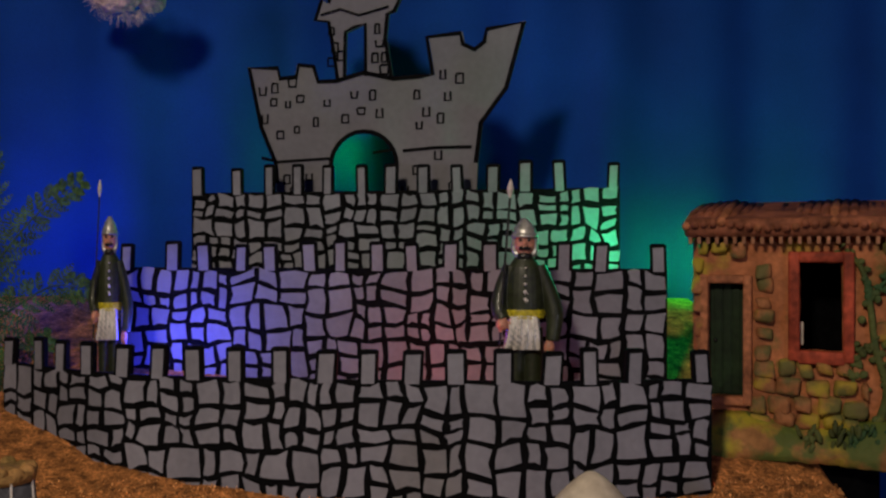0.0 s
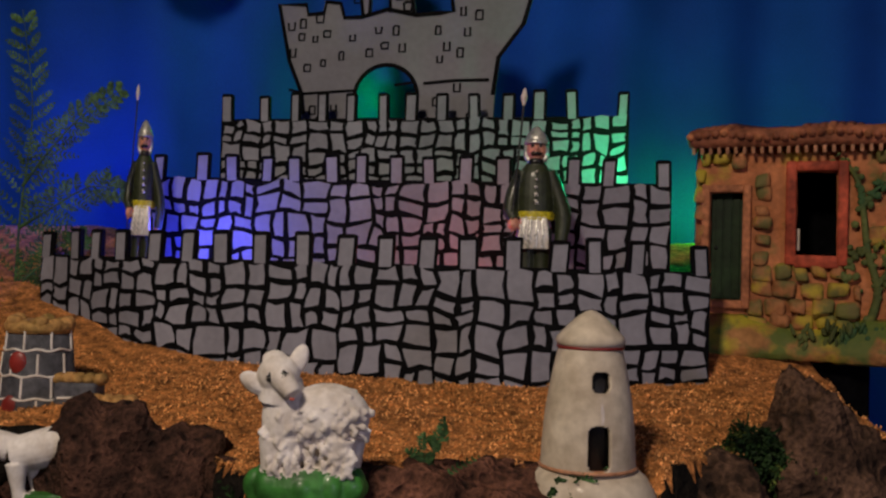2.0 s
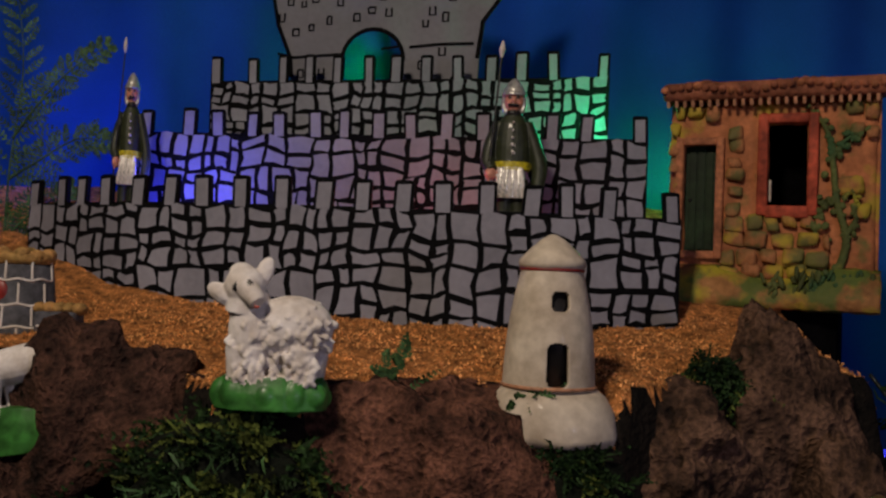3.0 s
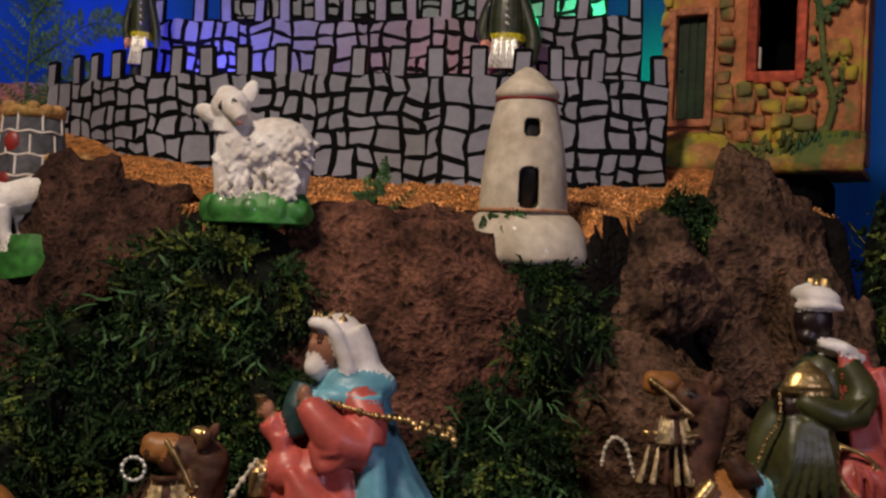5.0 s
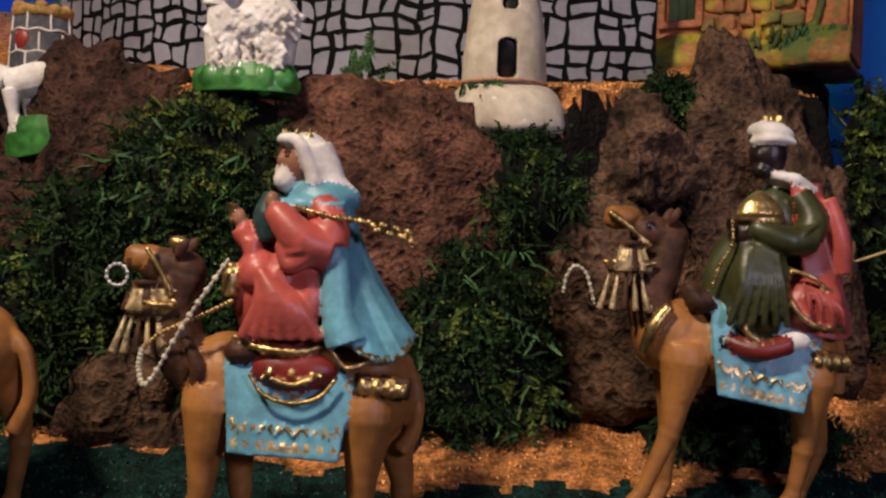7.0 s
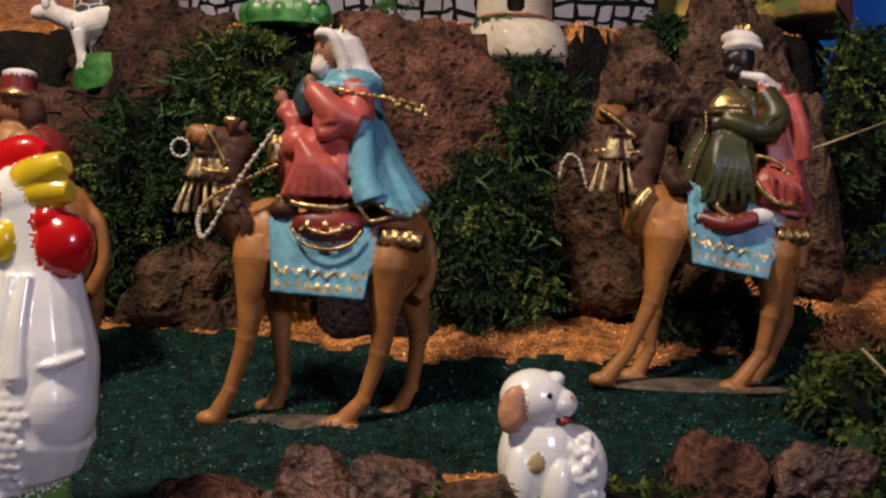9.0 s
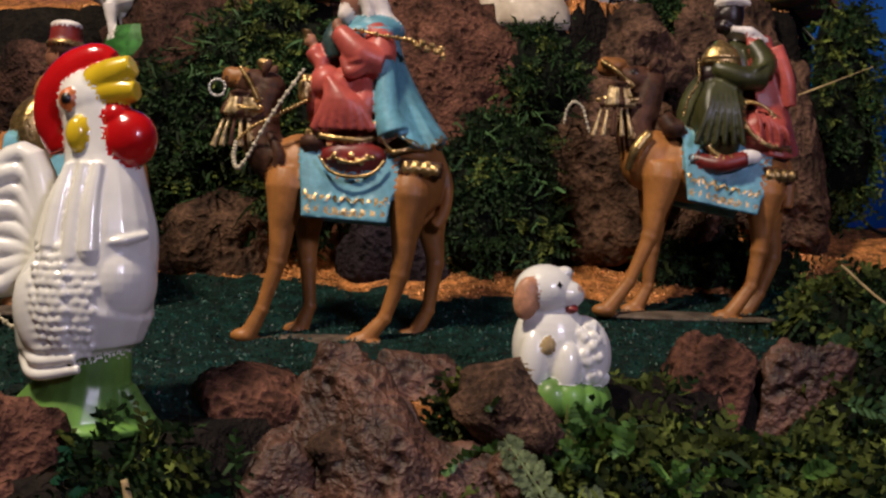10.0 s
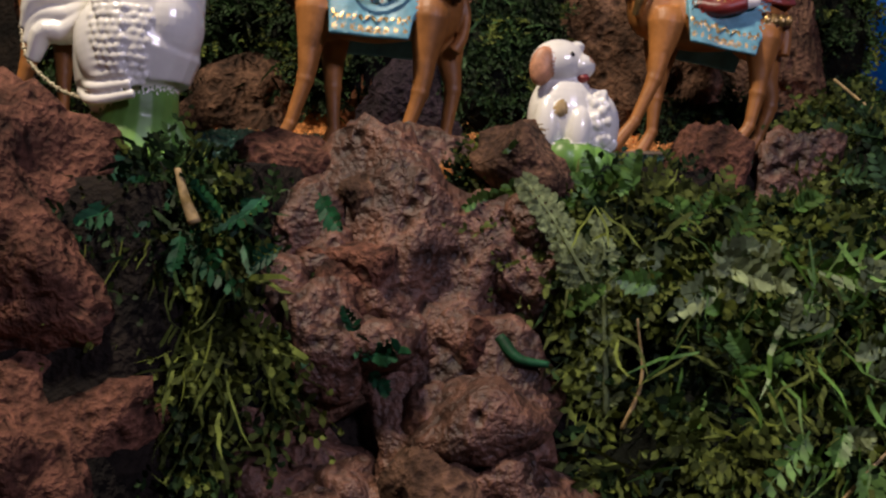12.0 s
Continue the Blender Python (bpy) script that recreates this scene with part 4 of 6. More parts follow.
def camel_head(bm, nose, crown, neck):
    """Muzzle, cheek, ear and curved neck."""
    nx, nz = nose
    cx, cz = crown
    ball(bm, (nx + 5, 0, nz), (7.5, 5, 4.6), 0, (0, -12, 0))
    ball(bm, (nx + 2, 0, nz + 1.5), (4, 4.4, 3.4), 0)
    ball(bm, (cx - 6, 0, cz - 1), (9, 6.2, 7), 1)
    ball(bm, (cx + 1, 0, cz - 2), (7, 6.4, 7), 1)
    for s in (-1, 1):
        ball(bm, (cx + 1, s * 6, cz + 6), (2.0, 1.6, 4.0), 1, (0, 30, 0))
        ball(bm, (cx - 8, s * 5.2, cz + 2), (1.6, 1.2, 1.2), 11)
        ball(bm, (nx + 1, s * 3.4, nz - 1), (1.2, 1, 0.8), 1)
    limb(bm, [(cx + 1, 0, cz - 3), *neck], [7, 8, 9.5, 12], 1)


def king_one():
    bm = bmesh.new()
    rng = random.Random(1)
    camel_head(bm, (-56, 115), (-38, 113), [(-40, 0, 97), (-38, 0, 84), (-26, 0, 74)])
    ball(bm, (0, 0, 72), (37, 15, 17), 0)
    ball(bm, (-22, 0, 73), (15, 14, 18), 0)
    ball(bm, (26, 0, 73), (16, 15, 19), 0)
    camel_legs(bm, [[(-26, -8, 66), (-29, -9, 35), (-35, -9, 14), (-40, -9, 4)], [(-20, 9, 64), (-19, 9, 35), (-17.5, 9, 15), (-21, 9, 6)],
                    [(27, -9, 64), (24, -9, 31), (18, -9, 12), (11, -9, 4)], [(34, 9, 62), (38, 9, 36), (35.5, 9, 15), (30, 9, 5)]], 0)
    limb(bm, [(37, 0, 84), (42.5, -1, 72), (42, -1, 60), (38, -1, 52)], [3, 2.6, 2.6, 3.4], 0)
    ball(bm, (-2, 0, 0.5), (45, 17, 3.2), 2, seg=28, ring=8)
    blanket(bm, ((-20, 82), (22.5, 79), (18.5, 52), (-17.5, 54)), 17, 3, 4)
    ball(bm, (3, -14, 80.5), (14, 5, 6.5), 6)
    for k in range(9):
        ball(bm, (-7 + 2.4 * k, -19, 78.5 + 2 * math.sin(k * 1.9)), (0.9, 0.7, 0.9), 4, seg=8, ring=6)
    limb(bm, [(-11, -19, 80), (-6, -20.5, 73.5), (3, -21, 71), (12, -20, 73), (17, -18, 79)], [0.8, 0.9, 1.0, 0.9, 0.8], 4)
    limb(bm, [(-4, -20.5, 79), (3, -21, 77), (10, -20, 79)], [0.9, 0.9, 0.9], 4)
    block(bm, (32, -13.5, 76), (18, 6, 7), 1, (0, 4, 0), 1)
    for k in range(4):
        ball(bm, (26 + 4 * k, -17.2, 76 - 0.3 * k), (1.6, 0.8, 1.9), 4, seg=8, ring=6)
    folds(bm, (-1, -2, 103), (17, 17, 19), 5, 7, rng, 0.2)
    for k in range(7):
        u = k / 6
        limb(bm, [(-10 + 3 * u, -14 - 3 * math.sin(3 * u), 114 - 2 * u), (-8 + 12 * u, -18 - 2 * math.sin(3 * u), 104 - 2 * u), (-14 + 25 * u, -16.5 - 2 * math.sin(3 * u), 91)], [1.6, 2.6, 2.0], 5, 8)
    ball(bm, (-10, -8, 112), (8, 9, 8), 5)
    limb(bm, [(-18, -12, 91), (-8, -17, 88), (4, -17.5, 87), (13, -13, 89)], [1.3, 1.4, 1.4, 1.2], 4)
    ball(bm, (-15, -12, 86), (6, 5, 4), 1)
    ball(bm, (5, 0, 127), (11, 10, 14), 5)
    limb(bm, [(9, -8, 135), (13, -12, 128), (13, -14, 121)], [5.4, 6.4, 6.6], 5)
    limb(bm, [(13, -14, 120), (5, -17, 123), (-2, -16, 130), (-4.5, -15, 133.5)], [6.8, 6.6, 5.0, 3.8], 5)
    limb(bm, [(7, -18, 119), (1, -19, 115), (-2, -17, 122)], [4.2, 2.6, 2.4], 5)
    limb(bm, [(-2, 0, 132), (-9, -5, 126), (-14, -8, 123.5), (-17, -9, 127)], [5.5, 5.0, 4.8, 3.6], 5)
    limb(bm, [(-13, -10, 122), (-12, -12, 116)], [4.0, 2.2], 5, 4)
    limb(bm, [(-6, -6, 137), (-8, -9, 130), (-7, -11, 122)], [4.5, 5.0, 3.0], 7)
    ball(bm, (-5.6, -15, 135.6), (2.4, 2.2, 3.2), 8)
    ball(bm, (-17.6, -9.5, 130), (2.6, 2.3, 3.2), 8)
    limb(bm, [(-19.5, -10.5, 128), (-19.5, -10.5, 131.5), (-19.5, -10.5, 134.5)], [1.2, 1.0, 2.4], 4, 5)
    limb(bm, [(-19, -12, 104), (-19, -12, 112)], [3, 3], 4, 3)
    ball(bm, (-19, -12, 113.5), (2, 2, 2), 4)
    for k in range(4):
        limb(bm, [(12 - 1.5 * k, -19.5, 124 + 0.6 * k), (5 - 1.5 * k, -22.4 + 0.3 * k, 120 + 2.2 * k), (0 - 1.2 * k, -20.4 + 0.5 * k, 119 + 3.6 * k)], [0.7, 1.0, 0.6], 5, 6)
    # cape
    rows = []
    for i in range(14):
        t = i / 13
        w = 10 + 8.5 * t ** 1.6
        cx = 9 + 15.5 * t ** 1.5
        row = []
        for u in np.linspace(-1, 1, 13):
            a = u * 1.9
            row.append((cx + w * math.cos(a) * (0.9 if t < 0.5 else 0.9), w * math.sin(a) * 1.0 + (1.0 + 1.6 * t) * math.sin(7 * a + 2.4 * t), 137 - 50 * t + 3.4 * math.cos(3 * a) * t))
        rows.append(row)
    sheet(bm, rows, 2.4, 3)
    tube(bm, [(p[0] + 0.4, p[1] * 1.03, p[2] + 0.6) for p in rows[-1]], 0.8, 4, 6)
    limb(bm, [(13, -10, 135), (15, -13, 118), (17, -15.5, 100), (20, -16.5, 90)], [5, 4.5, 5.5, 7], 3)
    limb(bm, [(11, -12.5, 118), (12, -15.5, 104), (14, -17.5, 90), (20, -18, 82)], [0.8, 0.9, 0.9, 0.9], 4)
    limb(bm, [(20, -18.5, 82), (27, -16, 84), (36, -8, 85)], [1.2, 1.2, 1.0], 4)
    ball(bm, (9, 0, 137), (13, 11, 7), 3)
    limb(bm, [(-3, -8, 134), (4, -10.5, 134.5), (12, -9, 133)], [2.8, 3.2, 3], 3)
    # head, turned half to the side
    ball(bm, (0, -1, 149), (6.4, 6.6, 8.4), 8)
    ball(bm, (-4.6, -5.0, 149.2), (1.7, 1.7, 2.6), 8)
    ball(bm, (-3.4, -4.2, 143.0), (4.0, 4.2, 4.4), 9)
    limb(bm, [(-6.4, -2.4, 146.2), (-5.4, -5.2, 146.8), (-2.2, -6.6, 146.0)], [0.9, 1.1, 0.9], 9, 5)
    for x, y in ((-5.6, -2.6), (-2.4, -6.4)):
        ball(bm, (x, y, 151), (0.9, 0.9, 0.6), 11, seg=8, ring=6)
        limb(bm, [(x - 0.9, y + 0.6, 152.4), (x + 1.0, y - 0.7, 152.6)], [0.6, 0.6], 1, 3)
    limb(bm, [(-5.4, 2, 156), (-4.2, -5, 156.4), (1, -7.6, 155.6), (4.4, -7.4, 149), (7, -7, 142)], [1.9, 2.0, 2.2, 2.4, 2.6], 9)
    ball(bm, (2.8, 1.2, 153), (7.6, 7.6, 6.4), 9)
    limb(bm, [(5, 0.5, 153), (8.5, 0, 147), (12, -1, 141), (20, -2, 136.5)], [7.0, 6.6, 6, 3.2], 9)
    for k in range(4):
        limb(bm, [(5 + k, -6.8 + 0.5 * k, 154), (8.5 + 1.2 * k, -6.6 + 0.6 * k, 146), (12 + 2.4 * k, -6.4 + 0.9 * k, 139)], [0.7, 0.9, 0.9], 9, 6)
    for k in range(8):
        a = 2 * math.pi * k / 8
        limb(bm, [(0.5 + 5.4 * math.cos(a), 5.4 * math.sin(a), 157.6), (0.5 + 5.7 * math.cos(a), 5.7 * math.sin(a), 160.4)], [1.0, 0.4], 4, 3)
    tassels(bm, -58, -39, 99, 15, 6, 4, 1)
    limb(bm, [(-55, -6, 98), (-47, -10, 100), (-38, -9, 100)], [1.2, 1.4, 1.2], 4)
    limb(bm, [(-49, -6.5, 119), (-44, -7.5, 112), (-40, -8, 104)], [1.0, 1.0, 1.0], 4)
    ball(bm, (-39, -4, 121), (3.2, 3.2, 2.2), 4)
    limb(bm, [(-34, -11, 90), (-29, -13.5, 80), (-32, -10, 70)], [2, 2.6, 2], 1)
    return sculpt("wise_man_figurine", bm, KING_PAINT, pose(0.0, 0.238, 0.437, 0, 0, 5), 0.7,
                  "painted king figurine in rose robe and blue cape riding a camel", "figurine", "wise men on camels", 3)


king_one()


def king_two():
    bm = bmesh.new()
    rng = random.Random(2)
    camel_head(bm, (-63, 121), (-40, 116), [(-42, 0, 102), (-46, 0, 88), (-38, 0, 76)])
    ball(bm, (-14, 0, 73), (38, 15, 17), 0)
    ball(bm, (-38, 0, 76), (15, 13, 15), 0, (0, 25, 0))
    ball(bm, (12, 0, 70), (15, 15, 18), 0)
    camel_legs(bm, [[(-34, -8, 66), (-39, -9, 39), (-48, -9, 17), (-57, -9, 5)], [(-33, 9, 60), (-35, 9, 33), (-36, 9, 15), (-41, 9, 5)],
                    [(14, -9, 60), (12.5, -9, 34), (9, -9, 17), (0, -9, 4)], [(20, 9, 58), (24, 9, 31), (18, 9, 13), (13, 9, 5)]], 0)
    limb(bm, [(25, 0, 80), (28, -1, 68), (27, -1, 55)], [3, 2.6, 3.0], 0)
    ball(bm, (-18, 0, 0.5), (46, 17, 3.2), 2, seg=28, ring=8)
    blanket(bm, ((-26, 89), (16, 78), (8, 50), (-24, 56)), 17, 3, 4)
    block(bm, (19, -13.5, 69), (14, 6, 7), 1, (0, 4, 0), 1)
    for k in range(4):
        ball(bm, (14 + 3.6 * k, -17, 69), (1.7, 0.8, 2.2), 4, seg=8, ring=6)
    folds(bm, (-10, -4, 96), (16, 17, 24), 10, 6, rng, 0.19)
    ball(bm, (2, 0, 122), (11, 10, 14), 10)
    limb(bm, [(7, -8, 131), (11, -12, 122), (9, -14, 115.5)], [5, 5.8, 5.8], 10)
    limb(bm, [(10, -14, 115), (1, -17, 114), (-8, -16, 117), (-12, -14, 119)], [5.8, 5.6, 4.2, 3.2], 10)
    for k in range(4):
        limb(bm, [(11 - k, -18.5 + 0.4 * k, 121 - 2 * k), (5 - 2 * k, -21, 117 - 1.2 * k), (0 - 2 * k, -20.5, 113 + 0.8 * k)], [0.6, 0.9, 0.6], 10, 6)
    for k in range(6):
        u = k / 5
        limb(bm, [(-12 + 8 * u, -17, 112), (-16 + 14 * u, -20.5, 98), (-21 + 22 * u, -19.5, 82)], [0.9, 1.5, 1.3], 10, 8)
    limb(bm, [(-4, -4, 128), (-12, -6, 120), (-18, -7, 118)], [6, 5, 4], 11)
    ball(bm, (-13, -10, 116), (6, 6, 6.5), 11)
    limb(bm, [(-19, -15, 88), (-12, -20, 78), (-2, -20, 76), (4, -16, 80)], [1.3, 1.4, 1.4, 1.2], 4)
    lathe_pts = [(-9, -12, 132.5), (-9, -12.5, 128), (-9, -13, 123)]
    limb(bm, lathe_pts, [1.5, 7, 9.5], 4, 6, 0.6)
    ball(bm, (-9, -12, 121.5), (10, 6, 2.0), 4)
    limb(bm, [(-20, -14, 76), (-10, -19, 73), (2, -19.5, 76)], [3.4, 4, 4], 6)
    ball(bm, (-18.5, -14.5, 75), (5, 3.8, 3.2), 11)
    ball(bm, (4, -19, 77), (6, 3, 3.6), 9)
    # cape
    rows = []
    for i in range(14):
        t = i / 13
        w = 10 + 5 * t
        cx = 6 + 10 * t
        rows.append([(cx + w * math.cos(u * 1.9), w * math.sin(u * 1.9) + 0.8 * math.sin(8 * u + 3 * t), 136 - 57 * t + 2.0 * math.cos(5 * u) * t) for u in np.linspace(-1, 1, 13)])
    sheet(bm, rows, 2.6, 5)
    folds(bm, (13, -8, 90), (13, 12, 12), 5, 5, rng, 0.16)
    limb(bm, [(3, -17, 103), (9, -19, 101), (16, -18, 96), (23, -14, 92)], [1.0, 1.0, 0.9, 0.8], 4)
    for k in range(4):
        limb(bm, [(6 + 3 * k, -19.4, 99 - 1.5 * k), (8 + 4 * k, -20.4, 92 - k), (9 + 4.4 * k, -19, 83)], [0.7, 1.1, 0.8], 5, 6)
    limb(bm, [(17, -9, 130), (22, -11, 115), (24, -10, 102)], [4, 4, 3.5], 5)
    limb(bm, [(3, -15, 104), (0.5, -18, 96), (5, -20, 87), (14, -19.5, 82), (24, -14, 82)], [1.2, 1.2, 1.1, 1.1, 1], 4)
    ball(bm, (5, -1, 136.5), (10.5, 9.5, 3.6), 9, (0, 16, 0))
    limb(bm, [(-3, -8, 138.5), (5, -10, 137), (13, -8, 133)], [1.5, 2.6, 1.4], 9)
    # head, turned half to the side
    ball(bm, (-3, -1.5, 146.5), (7.0, 7.2, 9.2), 11)
    ball(bm, (-7.6, -5.4, 146), (1.8, 1.8, 2.4), 11)
    ball(bm, (-6.2, -4.2, 140.5), (3.8, 4.0, 3.4), 11)
    ball(bm, (-1.8, 0, 155), (9.0, 8.8, 4.6), 9, (0, 10, 0))
    for k in range(4):
        limb(bm, [(-10.4 + 1.1 * k, -2.5, 151.5 + 1.7 * k), (-4 + 0.5 * k, -8.6 + 1.2 * k, 152.4 + 1.7 * k), (6 - 1.2 * k, -6 + 1.2 * k, 151.4 + 1.6 * k)], [1.2, 1.6, 1.2], 9)
    for k in range(6):
        a = 2 * math.pi * k / 6
        limb(bm, [(-1 + 3.8 * math.cos(a), 3.8 * math.sin(a), 158.5), (-1 + 3.4 * math.cos(a), 3.4 * math.sin(a), 162.5)], [1.3, 0.5], 4, 3)
    ball(bm, (-1, 0, 161), (2.6, 2.6, 2.6), 4)
    tassels(bm, -66, -46, 103, 17, 7, 4, 1)
    limb(bm, [(-66, -6, 104), (-56, -10, 103), (-46, -9, 104)], [1.2, 1.4, 1.2], 4)
    limb(bm, [(-64, -4.5, 123), (-57, -7, 118), (-48, -8, 110)], [1.2, 1.2, 1.2], 4)
    limb(bm, [(-41, -12, 88), (-47, -13, 80), (-50, -10, 70)], [2.4, 3, 2.2], 4)
    limb(bm, [(-34, -9, 96), (-30, -12, 90), (-26, -12, 92)], [4, 4.5, 4], 1)
    return sculpt("wise_man_figurine", bm, KING_PAINT, pose(0.172, 0.302, 0.450, 0, 0, 5), 0.72,
                  "painted turbaned king figurine in olive robe and red cape on camel", "figurine", "wise men on camels", 3)


king_two()


def king_three():
    """Mostly hidden behind the rooster."""
    bm = bmesh.new()
    rng = random.Random(3)
    camel_head(bm, (-70, 112), (-50, 112), [(-50, 0, 97), (-46, 0, 84), (-34, 0, 74)])
    ball(bm, (-6, 0, 72), (37, 15, 17), 0)
    ball(bm, (18, 0, 72), (15, 15, 18), 0)
    camel_legs(bm, [[(-30, -8, 66), (-33, -9, 35), (-39, -9, 14), (-45, -9, 4)], [(-24, 9, 64), (-23, 9, 35), (-22, 9, 15), (-25, 9, 6)],
                    [(19, -9, 64), (24, -9, 34), (17, -9, 14), (10, -9, 4)], [(26, 9, 62), (30, 9, 36), (27, 9, 15), (22, 9, 5)]], 0)
    limb(bm, [(28, 0, 80), (36, -2, 72), (38, -2, 56), (32, -2, 42)], [3, 2.8, 2.8, 3.4], 0)
    ball(bm, (-8, 0, 0.5), (45, 17, 3.2), 2, seg=28, ring=8)
    blanket(bm, ((-24, 82), (16, 79), (12, 52), (-22, 54)), 17, 3, 4)
    folds(bm, (-6, -2, 86), (17, 17, 19), 4, 7, rng, 0.2)
    ball(bm, (-4, 0, 102), (12, 11, 14), 0)
    limb(bm, [(4, -9, 108), (8, -13, 97), (-4, -15, 92)], [6.5, 7.5, 5], 0)
    ball(bm, (10, 0, 94), (12, 13, 20), 6)
    ball(bm, (-4, 0, 121), (7, 7, 8), 8)
    ball(bm, (-2, 0, 124), (8, 8, 5.5), 1)
    limb(bm, [(2, 0, 124), (4, 0, 117), (3, 0, 112)], [6, 6, 4], 1)
    limb(bm, [(-2, 0, 126), (-2, 0, 135)], [8, 7], 6, 4)
    ball(bm, (-2, 0, 136), (7.4, 7.4, 2.6), 9)
    limb(bm, [(-2 + 8.2 * math.cos(a), 8.2 * math.sin(a), 127) for a in np.linspace(0, 6.28, 12)], [1.0] * 12, 4, 24)
    return sculpt("wise_man_figurine", bm, KING_PAINT, pose(-0.140, 0.252, 0.443, 0, 0, 5), 0.9,
                  "painted king figurine in maroon cap and gold robe on a camel", "figurine", "wise men on camels", 3)


king_three()


def chain(name, pts, radius, material, label, n=40):
    """Small beads along a line."""
    bm = bmesh.new()
    P = curve_pts(pts, n)
    for k, p in enumerate(P):
        ball(bm, p, (radius * (1.25 if k % 2 else 0.8),) * 3, seg=7, ring=5)
    tube(bm, P, radius * 0.55, 0, 6)
    return tagged(link(name, bm, material), label, "chain", "figurine reins")


def mm1(x, y, z):
    return tuple(pose(0.0, 0.238, 0.437, 0, 0, 5) @ Vector((x / 1000, y / 1000, z / 1000)))


def mm2(x, y, z):
    return tuple(pose(0.172, 0.302, 0.450, 0, 0, 5) @ Vector((x / 1000, y / 1000, z / 1000)))


chain("rein_chain", [mm1(-19, -17, 116), mm1(-32, -18, 96), mm1(-45, -14, 75), mm1(-49, -11, 79), mm1(-48, -11, 86)], 0.0009, CORD, "pale twisted cord rein of the rose-robed king's camel")
chain("rein_chain", [mm1(-48, -11, 86), mm1(-40, -14, 92), mm1(-27, -17, 98), mm1(-17, -18, 103)], 0.0007, GOLD, "golden beaded rein of the rose-robed king's camel")
chain("gold_chain", [mm1(2, -15, 134), mm1(14, -18, 131), mm1(22, -18, 130), mm1(27, -18, 129), mm1(29, -18, 126.5), mm1(31, -18, 129), mm1(33, -17, 125.5), mm1(35, -17, 128), mm1(37, -17, 124.5), mm1(39, -16, 127), mm1(40, -16, 122)], 0.0010, GOLD, "golden bead chain hanging from the king's shoulder")
chain("rein_chain", [mm2(-20, -16, 122), mm2(-20, -17, 112), mm2(-24, -16, 104), mm2(-26, -14, 96)], 0.0007, GOLD, "golden beaded rein held by the turbaned king", 20)
chain("muzzle_ring", [(mm1(-58.5 + 3.6 * math.cos(a), -6, 109.5 + 3.6 * math.sin(a))) for a in np.linspace(0, 6.28, 10)], 0.0006, SILVER, "silver ring below the camel's muzzle", 24)
chain("white_loop", [mm2(-69, -8, 88), mm2(-71, -9, 95), mm2(-73, -9, 100), mm2(-77, -9, 102), mm2(-80, -9, 98), mm2(-81, -9, 92)], 0.0007, CORD, "pale loop of cord by the second camel", 24)
chain("rein_chain", [(-0.128, 0.16, 0.478), (-0.118, 0.15, 0.462), (-0.10, 0.14, 0.449), (-0.083, 0.135, 0.443)], 0.0009, CORD, "pale twisted cord beside the rooster's tail", 30)


